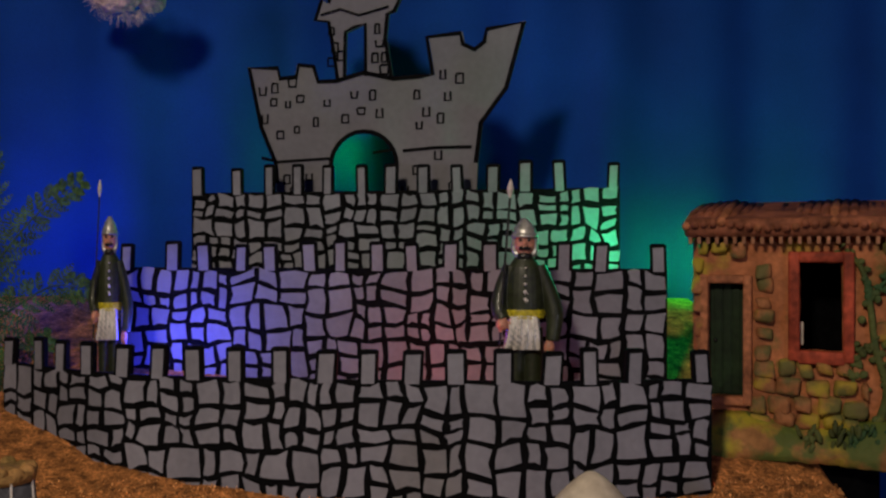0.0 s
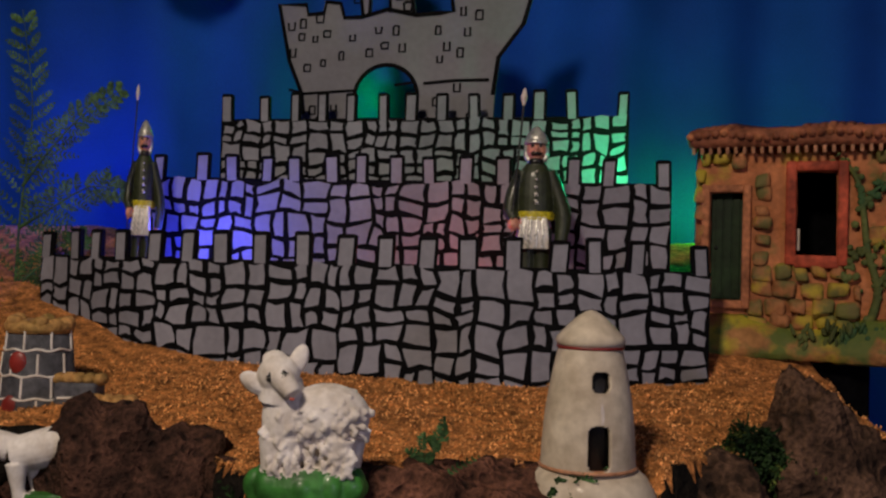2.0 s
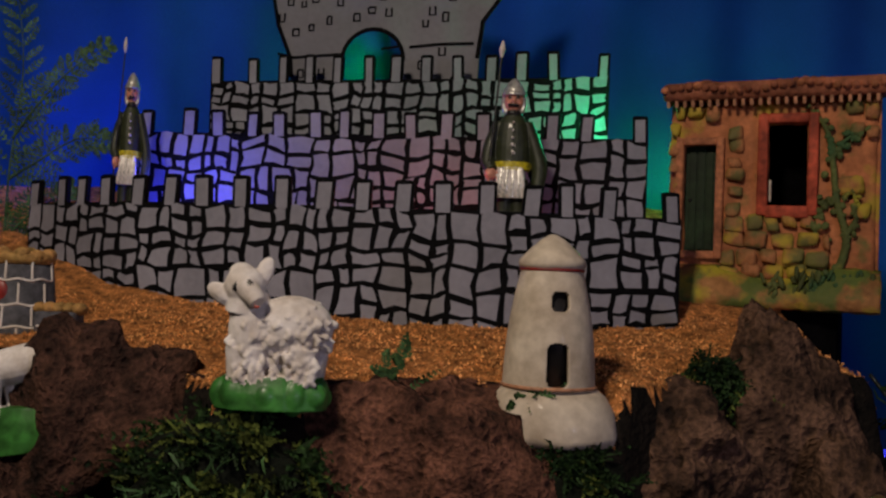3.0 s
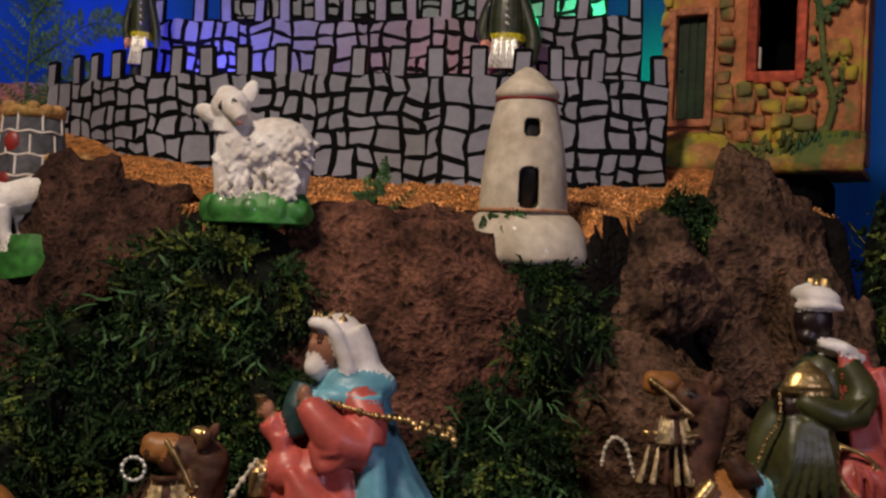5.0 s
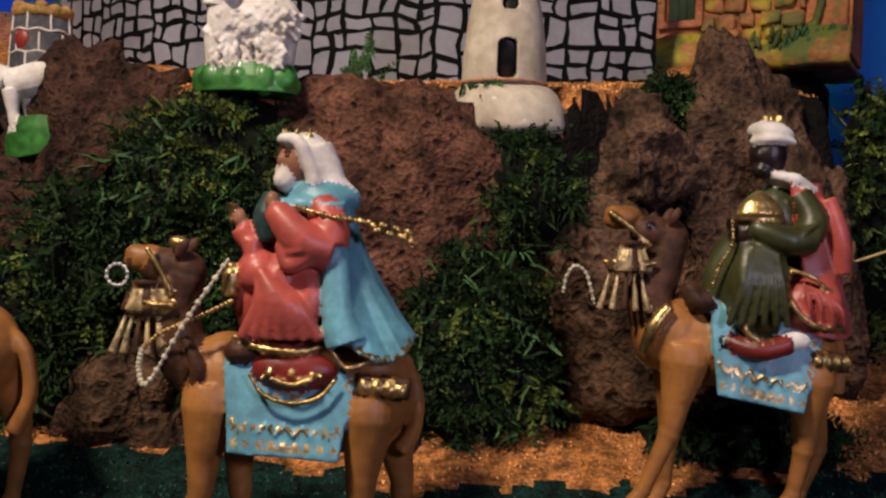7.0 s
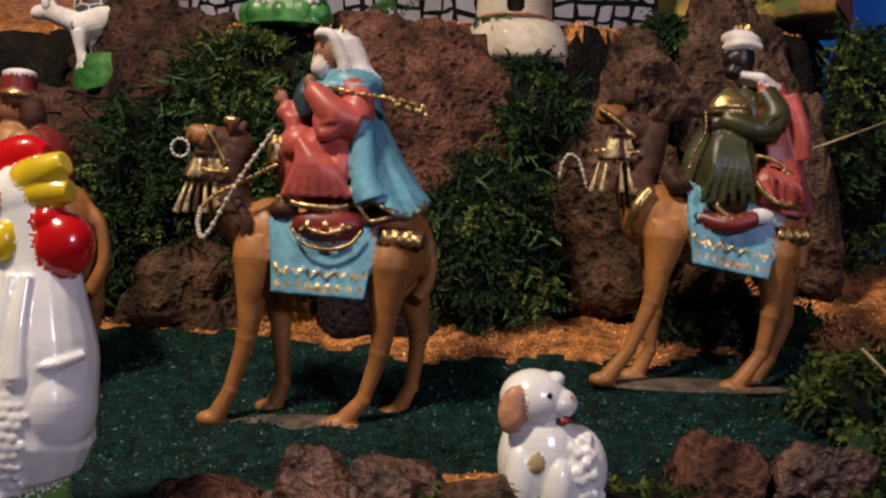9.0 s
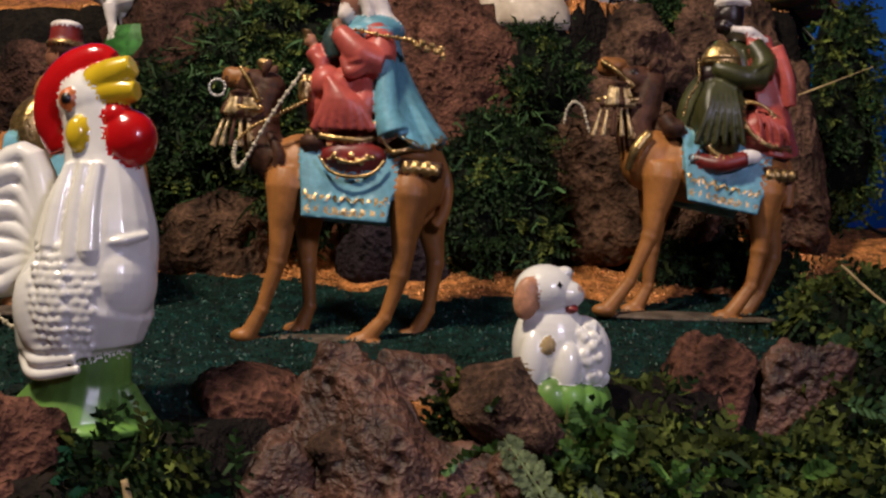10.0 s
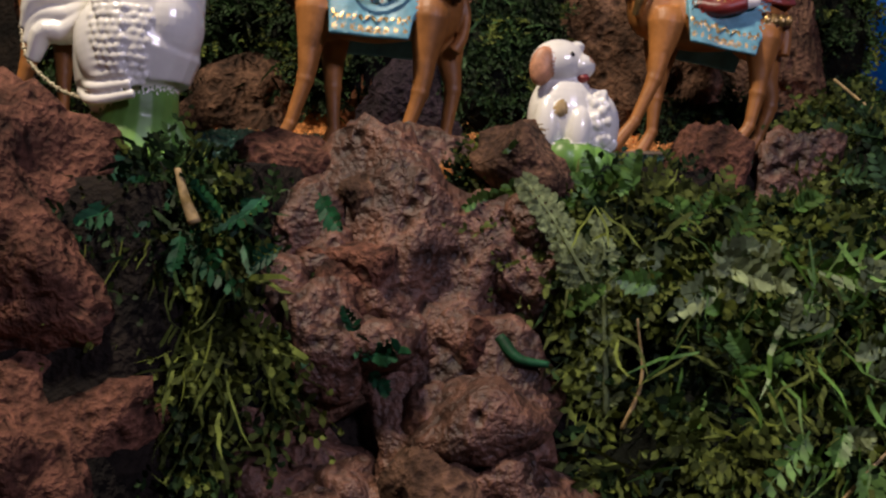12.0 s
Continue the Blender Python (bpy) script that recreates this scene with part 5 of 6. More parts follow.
def rooster():
    bm = bmesh.new()
    limb(bm, [(-2.5, 0, 18), (-4.5, 0, 27), (-3, -1, 40), (2.2, -2, 56), (2.2, -2, 68), (0.5, -1, 82), (-2.5, -1, 98)], [11.5, 18, 20.5, 16, 13.5, 11, 9.5], 0, 30, 0.92)
    ball(bm, (7, -4, 46), (11.5, 13, 15), 0)
    ball(bm, (-3, -1, 99), (10, 9, 10.5), 0)
    limb(bm, [(-3, 0, 28), (-2, 0, 16), (-4, 0, 3)], [13, 12.5, 17.5], 1)
    ball(bm, (-4, 0, 2.5), (22, 18, 4.5), 1)
    limb(bm, [(9, -2, 14), (14, -2, 6), (20, -2, 1)], [4, 4.5, 3], 1)
    limb(bm, [(-12, -4, 14), (-18, -5, 6), (-24, -5, 1)], [5, 6, 4], 1)
    # comb
    limb(bm, [(-13, 1, 84), (-15.5, 1, 92), (-14.5, 1, 101), (-9, 1, 108), (-2, 0, 111.5), (3, -1, 111)], [3.4, 5.4, 6.6, 7.0, 5.8, 3.4], 2, 18, 0.85)
    ball(bm, (9.5, -5, 88), (8.2, 7, 8.8), 2)
    ball(bm, (6, -5, 94), (5, 5.5, 5), 2)
    # open beak
    limb(bm, [(-1, -4, 104), (5, -6, 107), (10.5, -7, 109.5)], [5.5, 4.8, 3.2], 3)
    limb(bm, [(-1, -4, 101), (6, -6, 101.5), (12, -7, 102)], [5, 4.4, 3.0], 3)
    ball(bm, (-4, -10, 88.5), (3.4, 3, 5.2), 3)
    ball(bm, (-7.5, -9.2, 98.5), (2.8, 1.6, 3.4), 4)
    ball(bm, (-7.5, -10.6, 98.5), (1.2, 0.9, 1.5), 5)
    # neck feathers
    for (x, y, z, dx, dz, w) in [(-6, -9, 80, -9, 55, 3.4), (-1, -11.5, 80, -2.5, 52, 3.0), (3, -11.5, 80, 2.5, 54, 3.4), (-9, -4, 78, -13, 56, 3.2)]:
        limb(bm, [(x, y, z), ((x + dx) / 2 - 0.5, y - 2.2, (z + dz) / 2), (dx, y - 4, dz)], [w * 0.5, w * 0.85, w], 0)
        ball(bm, (dx, y - 3.6, dz), (w, w, w * 1.1), 0)
    # breast fold
    limb(bm, [(6, -15, 57), (12, -13.5, 58), (17, -8, 60)], [0.9, 1.5, 1.0], 0)
    # wing with rows of small feathers
    ball(bm, (-9, -12, 36), (10.5, 5.5, 15), 0, (0, -18, 0))
    rng = random.Random(4)
    for i in range(13):
        for j in range(10):
            x, z = -13 + 2.3 * j + (i % 2) * 1.1 + rng.uniform(-0.3, 0.3), 55 - 2.5 * i + rng.uniform(-0.3, 0.3)
            d = ((x + 2) / 19) ** 2 + ((z - 40) / 25) ** 2
            if d < 0.8 and x < 7 - 0.1 * (55 - z):
                ball(bm, (x, -1 - 17.6 * math.sqrt(max(0.05, 1 - d)) - (1.2 if x < -2 else 0.2), z), (1.45, 0.9, 1.25), 0, seg=8, ring=6)
    for k in range(5):
        limb(bm, [(-17 - 0.6 * k, -6, 40 - 4.2 * k), (-12, -14, 35 - 4.0 * k), (-3 + 1.2 * k, -17.0, 34 - 3.2 * k)], [1.2, 1.7, 1.3], 0)
    # tail plumes
    for k in range(8):
        t = k / 7
        rise, reach = 84 - 34 * t, -36 - 6 * math.sin(2.6 * t)
        limb(bm, [(-12, 3, 40), (-15 - 3 * t, 3, 58 - 8 * t), (-22 - 6 * t, 3, rise - 2 - 4 * t), (reach + 4, 3 - 1.5 * (k % 2), rise - 5 - 2 * t), (reach, 3, rise - 14 - 2 * t)], [6, 5, 4.2, 3.8, 2.2], 0, 14, 1.25)
    ball(bm, (-22, 4, 58), (12, 3.5, 18), 0)
    return sculpt("rooster_figurine", bm, [WHITEG, GREENG, REDG, YELLOWG, ORANGEP, BLACKP], pose(-0.0510, 0.112, 0.4167, 0, 0, 7), 0.52,
                  "glazed white rooster figurine with red comb on green base", "figurine", "", 3, scale=0.00105)


rooster()


def dog():
    bm = bmesh.new()
    for k in range(14):
        a = 2 * math.pi * k / 14
        ball(bm, (12.5 * math.cos(a), 9.5 * math.sin(a), 7 + 1.2 * math.sin(3 * a)), (6.4, 5.4, 7.0), 1)
    ball(bm, (0, 0, 6), (14, 11, 6), 1)
    ball(bm, (-3, 0, 25), (13, 11, 17), 0)
    ball(bm, (8, 1, 22), (10.5, 10.5, 14), 0)
    ball(bm, (-9, -6, 20), (5.5, 6, 12), 0)
    ball(bm, (2, -8, 18), (5, 5.5, 10), 0)
    ball(bm, (-5.5, -1, 44), (10.5, 9.5, 9.2), 0)
    ball(bm, (1.5, -3, 43), (6.5, 5.6, 5), 0)
    ball(bm, (5.2, -4.5, 44.5), (1.8, 2.2, 1.6), 2)
    ball(bm, (1, -2, 50.5), (3, 3.4, 2.2), 0)
    ball(bm, (-12.2, -8.5, 41.5), (4.6, 3.0, 7.4), 2, (0, 8, 0))
    ball(bm, (3.5, -6.2, 38.2), (2.2, 2.0, 1.3), 3)
    ball(bm, (-1.5, -9.6, 46.2), (0.7, 0.6, 0.6), 4, seg=8, ring=6)
    rng = random.Random(9)
    for k in range(34):
        x, z = rng.uniform(2, 17), rng.uniform(13, 34)
        d = ((x - 8) / 10.5) ** 2 + ((z - 22) / 14) ** 2
        if d < 0.9:
            ball(bm, (x, 1 - 10.5 * math.sqrt(1 - d), z), (1.9, 1.3, 1.9), 0, seg=8, ring=6)
    ball(bm, (-5, -11, 26), (2.2, 0.8, 2.8), 5)
    ball(bm, (-10, -9.8, 18), (2.4, 1.2, 3.2), 5)
    return sculpt("dog_figurine", bm, [WHITEG, GREENG, BROWNP, MAROON, BLACKP, STRAW], pose(0.0930, 0.159, 0.4215, 0, 0, 8), 0.45,
                  "glazed white dog figurine with brown ears on green base", "figurine", "", 3)


dog()


def sheep():
    bm = bmesh.new()
    rng = random.Random(8)
    for k in range(11):
        a = 2 * math.pi * k / 11 + rng.uniform(-0.15, 0.15)
        ball(bm, (20 * math.cos(a), 9.5 * math.sin(a), rng.uniform(4, 7)), (rng.uniform(5, 8), 4.5, rng.uniform(6, 8)), 1)
    limb(bm, [(0, 0, 0), (0, 0, 7), (0, 0, 14)], [24.5, 24, 20], 1, 4, 0.55)
    ball(bm, (8, 0, 35), (18, 11.5, 13.5), 0)
    ball(bm, (-9, -1, 33), (10, 10.5, 18), 0)
    limb(bm, [(-10, -1, 40), (-10, -3, 50)], [9.5, 7.5], 0, 4)
    for x, y, r in ((-13, -4, 6.5), (-7, -5, 6), (14, -4, 7), (19, 1, 5.5), (3, 0, 7)):
        limb(bm, [(x, y, 26), (x - 0.5, y, 12)], [r, r * 0.72], 0, 5)
    ball(bm, (3, 1, 21), (18, 7.5, 12), 0)
    for k in range(150):
        a, b = rng.uniform(0, 6.28), rng.uniform(-1, 1)
        s = math.sqrt(1 - b * b)
        p = Vector((8 + 16.6 * b, 10.7 * s * math.cos(a), 35 + 12.4 * s * math.sin(a)))
        if p.z > 20:
            q = p + Vector((rng.uniform(-3.4, 3.4), rng.uniform(-0.8, 0.8), rng.uniform(-4.6, -1.5)))
            mid = (p + q) / 2 + Vector((rng.choice((-1.6, 1.6)), -0.5, 0))
            limb(bm, [tuple(p), tuple(mid), tuple(q)], [1.0, 1.5, 1.0], 0, 4)
    for k in range(80):
        x, z = rng.uniform(-17, 20), rng.uniform(15, 42)
        y = -10.2 + 0.05 * (x + 8) ** 2 if x < 2 else -8.6
        limb(bm, [(x, y, z), (x + rng.uniform(-2.4, 2.4), y - 0.8, z - 2.4), (x + rng.uniform(-1, 1), y - 0.2, z - 4.6)], [0.9, 1.4, 0.9], 0, 4)
    limb(bm, [(-12, -3, 42), (-12, -5, 50)], [8.5, 6.5], 0, 4)
    ball(bm, (-12, -5, 52), (8.8, 7.8, 8.4), 0)
    limb(bm, [(-11, -9, 52), (-6.5, -12.5, 47.5), (-4.5, -14, 45)], [5.4, 4.2, 3.4], 0, 6)
    ball(bm, (-4.6, -16.6, 43.6), (1.6, 0.8, 0.7), 2)
    ball(bm, (-21, -5, 48), (7.8, 2.8, 4.2), 0, (0, 30, 0))
    ball(bm, (-21, -7.2, 47.6), (4.6, 1.2, 2.0), 0, (0, 30, 0))
    ball(bm, (-14, -3, 58), (5.4, 4.4, 4.0), 0)
    ball(bm, (-4.2, -3, 58), (3.8, 2.4, 7.0), 0, (0, 20, 0))
    for x, y, z in ((-14.6, -12.8, 51.2), (-8.4, -13.6, 53.0)):
        ball(bm, (x, y, z), (1.2, 1.0, 1.5), 3, seg=8, ring=6)
    return sculpt("sheep_figurine", bm, [WHITEP, GREENP, ROSE, BLACKP], pose(-0.0595, 0.369, 0.6255, 0, 0, 2), 0.5,
                  "white painted plaster sheep figurine on green base", "figurine", "sheep", 3)


sheep()


def far_sheep():
    bm = bmesh.new()
    limb(bm, [(-26, 0, 36), (-10, 0, 37), (8, 0, 39), (22, 0, 36)], [10, 11, 10.5, 9], 0)
    for x, y, h in ((-24, -5, 0), (-18, 5, 0), (16, -5, 0), (22, 4, 0)):
        limb(bm, [(x, y, 32), (x - 1, y, 18), (x + (5 if x > 0 else -1), y, 5)], [6, 3.6, 3.4], 0, 8)
    limb(bm, [(27, 0, 42), (32, -1, 36), (33, -1, 26)], [3, 2.4, 2], 0, 6)
    limb(bm, [(-28, 0, 40), (-38, -2, 46), (-46, -3, 50)], [8, 7, 6], 0)
    ball(bm, (-50, -4, 50), (8, 5.5, 5.5), 0)
    for s in (-1, 1):
        ball(bm, (-44, s * 6 - 3, 55), (3, 2, 5), 0)
    limb(bm, [(0, 0, -12), (0, 0, 2), (1, 0, 12)], [37, 35, 28], 1, 5, 0.42)
    ball(bm, (14, 0, 10), (20, 11, 7), 1)
    return sculpt("sheep_figurine", bm, [WHITEP, GREENP], pose(-0.1725, 0.408, 0.607, 0, -10, 4), 0.7,
                  "white painted sheep figurine standing on a sloping green base", "figurine", "sheep", 3, scale=0.00083)


far_sheep()


def soldier(m, label, lean=0.0):
    """A moulded guard, 107 mm tall, with a spear."""
    bm = bmesh.new()
    limb(bm, [(-5, 0, 1), (-5, 0, 20), (-4, 0, 40)], [6.4, 6.4, 7.4], 0)
    limb(bm, [(5, 0, 1), (5, 0, 20), (4, 0, 40)], [6.4, 6.4, 7.4], 0)
    limb(bm, [(0, 0, 48), (0, 0, 62), (0, 0, 76), (0, 0, 84)], [12, 12.2, 10.5, 5.5], 0, 10, 0.75)
    limb(bm, [(-9, 0, 78), (-14, -1, 64), (-16, -4, 52), (-13, -8, 45)], [4.2, 4.8, 4.8, 4], 0)
    limb(bm, [(9, 0, 78), (14.5, 0, 63), (18.5, -1, 48), (17, -3, 32)], [4.2, 5.0, 5.4, 4.2], 0)
    ball(bm, (-13.5, -8.5, 42.5), (4, 3.6, 4), 1)
    ball(bm, (15, -4, 28), (3.4, 3, 5), 1)
    limb(bm, [(0, 0, 46), (0, 0, 51)], [12.2, 12.2], 2, 3, 0.8)
    for k in range(9):
        x = -9 + 2.1 * k
        limb(bm, [(x * 0.85, -8.4, 47), (x, -9.6, 36), (x * 1.15 - 1, -9.0, 27)], [1.3, 1.5, 1.7], 3 if k % 2 else 4, 6)
    limb(bm, [(-1, 0, 46), (-1, 0, 28)], [10, 12], 3, 4, 0.7)
    for z in (57, 62, 67, 72, 77):
        ball(bm, (0.5, -9.9, z), (0.85, 0.7, 0.85), 4, seg=8, ring=6)
    ball(bm, (0, 0, 92), (6.8, 6.4, 8.2), 1)
    ball(bm, (0, -1.5, 84), (5.6, 4.6, 3), 5)
    limb(bm, [(-6.4, -1, 96), (-6.6, -1, 88), (-4.5, -2, 84)], [1.5, 1.6, 1.4], 3)
    limb(bm, [(6.4, -1, 96), (6.6, -1, 88), (4.5, -2, 84)], [1.5, 1.6, 1.4], 3)
    ball(bm, (0, -6.2, 92), (1.4, 1.8, 2.0), 1)
    limb(bm, [(-3.6, -5.6, 88.6), (0, -6.6, 89.2), (3.6, -5.6, 88.6)], [0.8, 1.1, 0.8], 5, 5)
    for s in (-1, 1):
        ball(bm, (s * 2.8, -5.6, 94), (1.1, 0.8, 0.7), 5, seg=8, ring=6)
    limb(bm, [(0, 0.5, 95.5), (0, 0.5, 100), (0, 0.5, 104), (0, 0.5, 107.5)], [7.8, 7.2, 4.6, 1.4], 3, 8)
    limb(bm, [(0, 0.3, 95.5), (0, 0.3, 97.5)], [8.5, 8.4], 3, 3)
    limb(bm, [(-9, -8.6, 120), (-13.5, -9.4, 60), (-15.5, -9.6, 22)], [0.85, 0.85, 0.85], 5, 12)
    limb(bm, [(-9, -8.5, 120), (-8.8, -8.5, 125), (-8.4, -8.5, 131)], [0.9, 2.3, 0.6], 4, 8)
    return sculpt("soldier_figurine", bm, [UNIFORM, PINKSKIN, YELLOWP, SILVER, WHITEP, BLACKP], m, 0.5, label, "figurine", "castle guards", 2)


guard = soldier(pose(0.0505, 0.595, 0.7115, 0, 0, -4) @ Matrix.Scale(1.0, 4), "painted guard figurine in green tunic and silver helmet holding a spear")
twin = copy_thing(guard, pose(-0.2185, 0.630, 0.714, 0, 0, 14))
twin.scale = (0.62, 0.85, 1.0)
twin["label"] = "painted guard figurine with yellow belt beside the castle wall"


# ---- buildings ----
def windmill():
    """A hollow ceramic tower with two openings, a cap and a round foot."""
    ob = thing("toy_windmill", pose(0.0625, 0.405, 0.6115, 0, 0, 0), "cream ceramic toy windmill with dark door and window openings", "windmill")
    seg, ring = 180, 110
    bm = bmesh.new()
    z0, z1 = 24.0, 79.0
    rows = []
    for i in range(ring + 1):
        z = z0 + (z1 - z0) * i / ring
        t = i / ring
        r = 21.5 - 7.2 * t + 1.6 * math.sin(math.pi * t)
        rows.append([bm.verts.new((r * math.cos(2 * math.pi * k / seg) / 1000, r * math.sin(2 * math.pi * k / seg) / 1000, z / 1000)) for k in range(seg)])

    def opening(x, y, z):
        return y < 0 and (((x - 3.0) / 4.1) ** 4 + ((z - 64) / 4.5) ** 4 < 1 or ((x - 2.2) / 5.1) ** 4 + ((z - 35.5) / 9.8) ** 6 < 1)
    for a, b in zip(rows, rows[1:]):
        for k in range(seg):
            q = (a[k], a[(k + 1) % seg], b[(k + 1) % seg], b[k])
            c = sum((v.co for v in q), Vector()) * 250
            if not opening(c.x, c.y, c.z):
                bm.faces.new(q)
    body = part("body", bm, CREAM, ob, smooth=True)
    s = body.modifiers.new("shell", "SOLIDIFY")
    s.thickness, s.offset = 0.0022, -1
    # Black core close behind the shell: the openings' shade, put into colour.
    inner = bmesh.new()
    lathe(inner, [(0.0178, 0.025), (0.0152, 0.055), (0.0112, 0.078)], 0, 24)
    part("hollow", inner, BLACKP, ob, "black core with the shade of the openings in its colour", True)
    cap = bmesh.new()
    lathe(cap, [(0.0148, 0.0785), (0.0158, 0.081), (0.0152, 0.083), (0.0105, 0.088), (0.0055, 0.0925), (0.0022, 0.0945), (0.0004, 0.095)], 0, 40)
    part("cap", cap, CREAM, ob, "cone-shaped cap", True)
    rim = bmesh.new()
    lathe(rim, [(0.0147, 0.0775), (0.0155, 0.0783), (0.0147, 0.0792)], 0, 40)
    part("rim", rim, MAROON, ob, "thin red-brown painted line", True)
    foot = bmesh.new()
    lathe(foot, [(0.027, 0.0), (0.0285, 0.004), (0.0285, 0.014), (0.0265, 0.020), (0.0225, 0.0235), (0.0205, 0.0245)], 0, 48, 0.85)
    for v in foot.verts:
        v.co += Vector((0.004, -0.004, 0)) * (1 - v.co.z / 0.025) + 0.0012 * noise.noise_vector(v.co * 120)
    part("foot", foot, CREAM, ob, "rounded chipped foot", True)
    ring_ = bmesh.new()
    lathe(ring_, [(0.0217, 0.0242), (0.0225, 0.0250), (0.0217, 0.0258)], 0, 40)
    part("base_line", ring_, BROWNP, ob, "worn brown painted line", True)


windmill()


def house():
    """A moulded terracotta cottage; its front runs along local x (mm), its face towards -y."""
    ob = thing("toy_house", pose(0.158, 0.604, 0.675, 0, 0, -23), "hand-painted terracotta cottage with green door and red-framed window", "house")
    rng = random.Random(21)
    K = 0.001
    W, H, D = 128, 152, 70
    door, win = (9, 30, 34, 104), (62, 86, 64, 117)
    xs = sorted({0, *np.arange(0, W + 1, 3.0), *door[:2], *win[:2]})
    zs = sorted({8, *np.arange(8, 137, 3.0), 136, *door[2:], *win[2:]})
    bm = bmesh.new()
    grid = {}
    for x in xs:
        for z in zs:
            grid[x, z] = bm.verts.new((x * K, (2.2 * noise.fractal(Vector((x / 22, z / 22, 2)), 1, 2, 3)) * K, z * K))
    inside = lambda x, z, o: o[0] - 0.01 <= x <= o[1] + 0.01 and o[2] - 0.01 <= z <= o[3] + 0.01
    for x, x2 in zip(xs, xs[1:]):
        for z, z2 in zip(zs, zs[1:]):
            if any(inside(x, z, o) and inside(x2, z2, o) for o in (door, win)):
                continue
            bm.faces.new((grid[x, z], grid[x2, z], grid[x2, z2], grid[x, z2]))
    wall = part("front_wall", bm, CLAY, ob, "rough painted terracotta front", True)
    mod = wall.modifiers.new("depth", "SOLIDIFY")
    mod.thickness, mod.offset = 0.006, -1
    for name, c, s in (("side_wall", (1.5, D / 2 + 2, 72), (5, D, 130)), ("side_wall", (W - 2, D / 2 + 2, 72), (5, D, 130)), ("back_wall", (W / 2, D, 72), (W - 4, 5, 130))):
        bm = bmesh.new()
        block(bm, tuple(v * K for v in c), tuple(v * K for v in s), bevel=0.001)
        part(name, bm, CLAY, ob)
    bm = bmesh.new()
    block(bm, (0.0195, 0.006, 0.069), (0.024, 0.003, 0.074), bevel=0.0008)
    leaf = part("door", bm, DOORG, ob, "dark green door")
    for x in (14, 19.5, 25):
        bm = bmesh.new()
        block(bm, (x * K, 0.0043, 0.069), (0.0046, 0.0012, 0.068), bevel=0.0004)
        part("door_board", bm, DOORG, leaf)
    bm = bmesh.new()
    ball(bm, (0.0125, 0.0035, 0.068), 0.0012)
    part("door_knob", bm, BLACKP, leaf)

    def frame_of(o, w, material, nm, lab, sill=0):
        x0, x1, a, b = o
        bars = [(x0 - w / 2, (a + b) / 2, w, b - a + 2 * w), (x1 + w / 2, (a + b) / 2, w, b - a + 2 * w), ((x0 + x1) / 2, b + w / 2, x1 - x0 + 1, w), ((x0 + x1) / 2, a - w / 2 - sill / 2, x1 - x0 + 1 + sill, w + sill)]
        bm = bmesh.new()
        for x, z, sx, sz in bars:
            block(bm, (x * K, -0.0012, z * K), (sx * K, 0.007, sz * K), bevel=0.0012)
        for v in bm.verts:
            v.co += 0.0008 * noise.noise_vector(v.co * 130)
        part(nm, bm, material, ob, lab, True)
    frame_of((9, 30, 34, 104), 5, TERRA, "door_frame", "terracotta door surround")
    frame_of(win, 6.5, TERRAR, "window_frame", "red painted window surround", 1.5)
    bm = bmesh.new()
    block(bm, (0.0632, 0.003, 0.074), (0.002, 0.004, 0.014), bevel=0.0006)
    part("reveal", bm, CREAM, ob, "pale sliver at the inner edge of the window")
    # Added box whose black faces put the shade inside the window into colour.
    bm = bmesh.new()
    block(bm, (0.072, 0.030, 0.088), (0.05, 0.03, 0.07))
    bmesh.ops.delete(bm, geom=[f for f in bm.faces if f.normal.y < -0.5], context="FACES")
    part("window_shade_box", bm, SHADEBLACK, ob, "added near-black box that paints the shade behind the window")
    # moulded stones
    spots = []
    for z, x0, x1, h in ((126, 1, 34, 11), (116, 0, 8, 11), (104, 0, 8, 12), (91, 0, 8, 12), (78, 0, 8, 12), (65, 0, 8, 12), (52, 0, 8, 12), (40, 0, 8, 11),
                         (113, 36, 47, 10), (102, 36, 48, 10), (92, 36, 47, 9), (83, 36, 48, 9), (73, 36, 50, 9), (63, 36, 49, 9), (53, 36, 98, 11), (42, 36, 102, 11), (31, 33, 100, 11), (20, 32, 96, 11),
                         (124, 108, 128, 11), (112, 110, 128, 11), (76, 104, 122, 12), (60, 106, 124, 11)):
        x = x0
        while x < x1 - 5:
            w = min(rng.uniform(9, 17), x1 - x)
            spots.append((x + w / 2, z + rng.uniform(-1.6, 1.6), (w - 0.8) * rng.uniform(0.86, 1.0), (h - 0.6) * rng.uniform(0.84, 1.05)))
            x += w
    for x, z, w, h in spots:
        bm = bmesh.new()
        block(bm, (0, 0, 0), (w * K, 0.0064, h * K), rot=(0, rng.uniform(-7, 7), 0), bevel=min(w, h, 6.4) * 0.00042)
        for v in bm.verts:
            v.co += 0.0030 * noise.noise_vector(v.co * 80 + Vector((x, z, 0)))
        st = part("stone", bm, CLAYSTONE, ob, "", True)
        st.location = (x * K, -0.0006 - rng.uniform(0, 0.0016), z * K)
    # roof: a sloping slab under rows of half-round tiles
    bm = bmesh.new()
    block(bm, (W / 2 * K, 0.031, 0.1445), (0.138, 0.090, 0.012), rot=(9, 0, 0), bevel=0.004)
    roof = part("roof", bm, ROOFCLAY, ob, "reddish roof with a tiled eave", True)
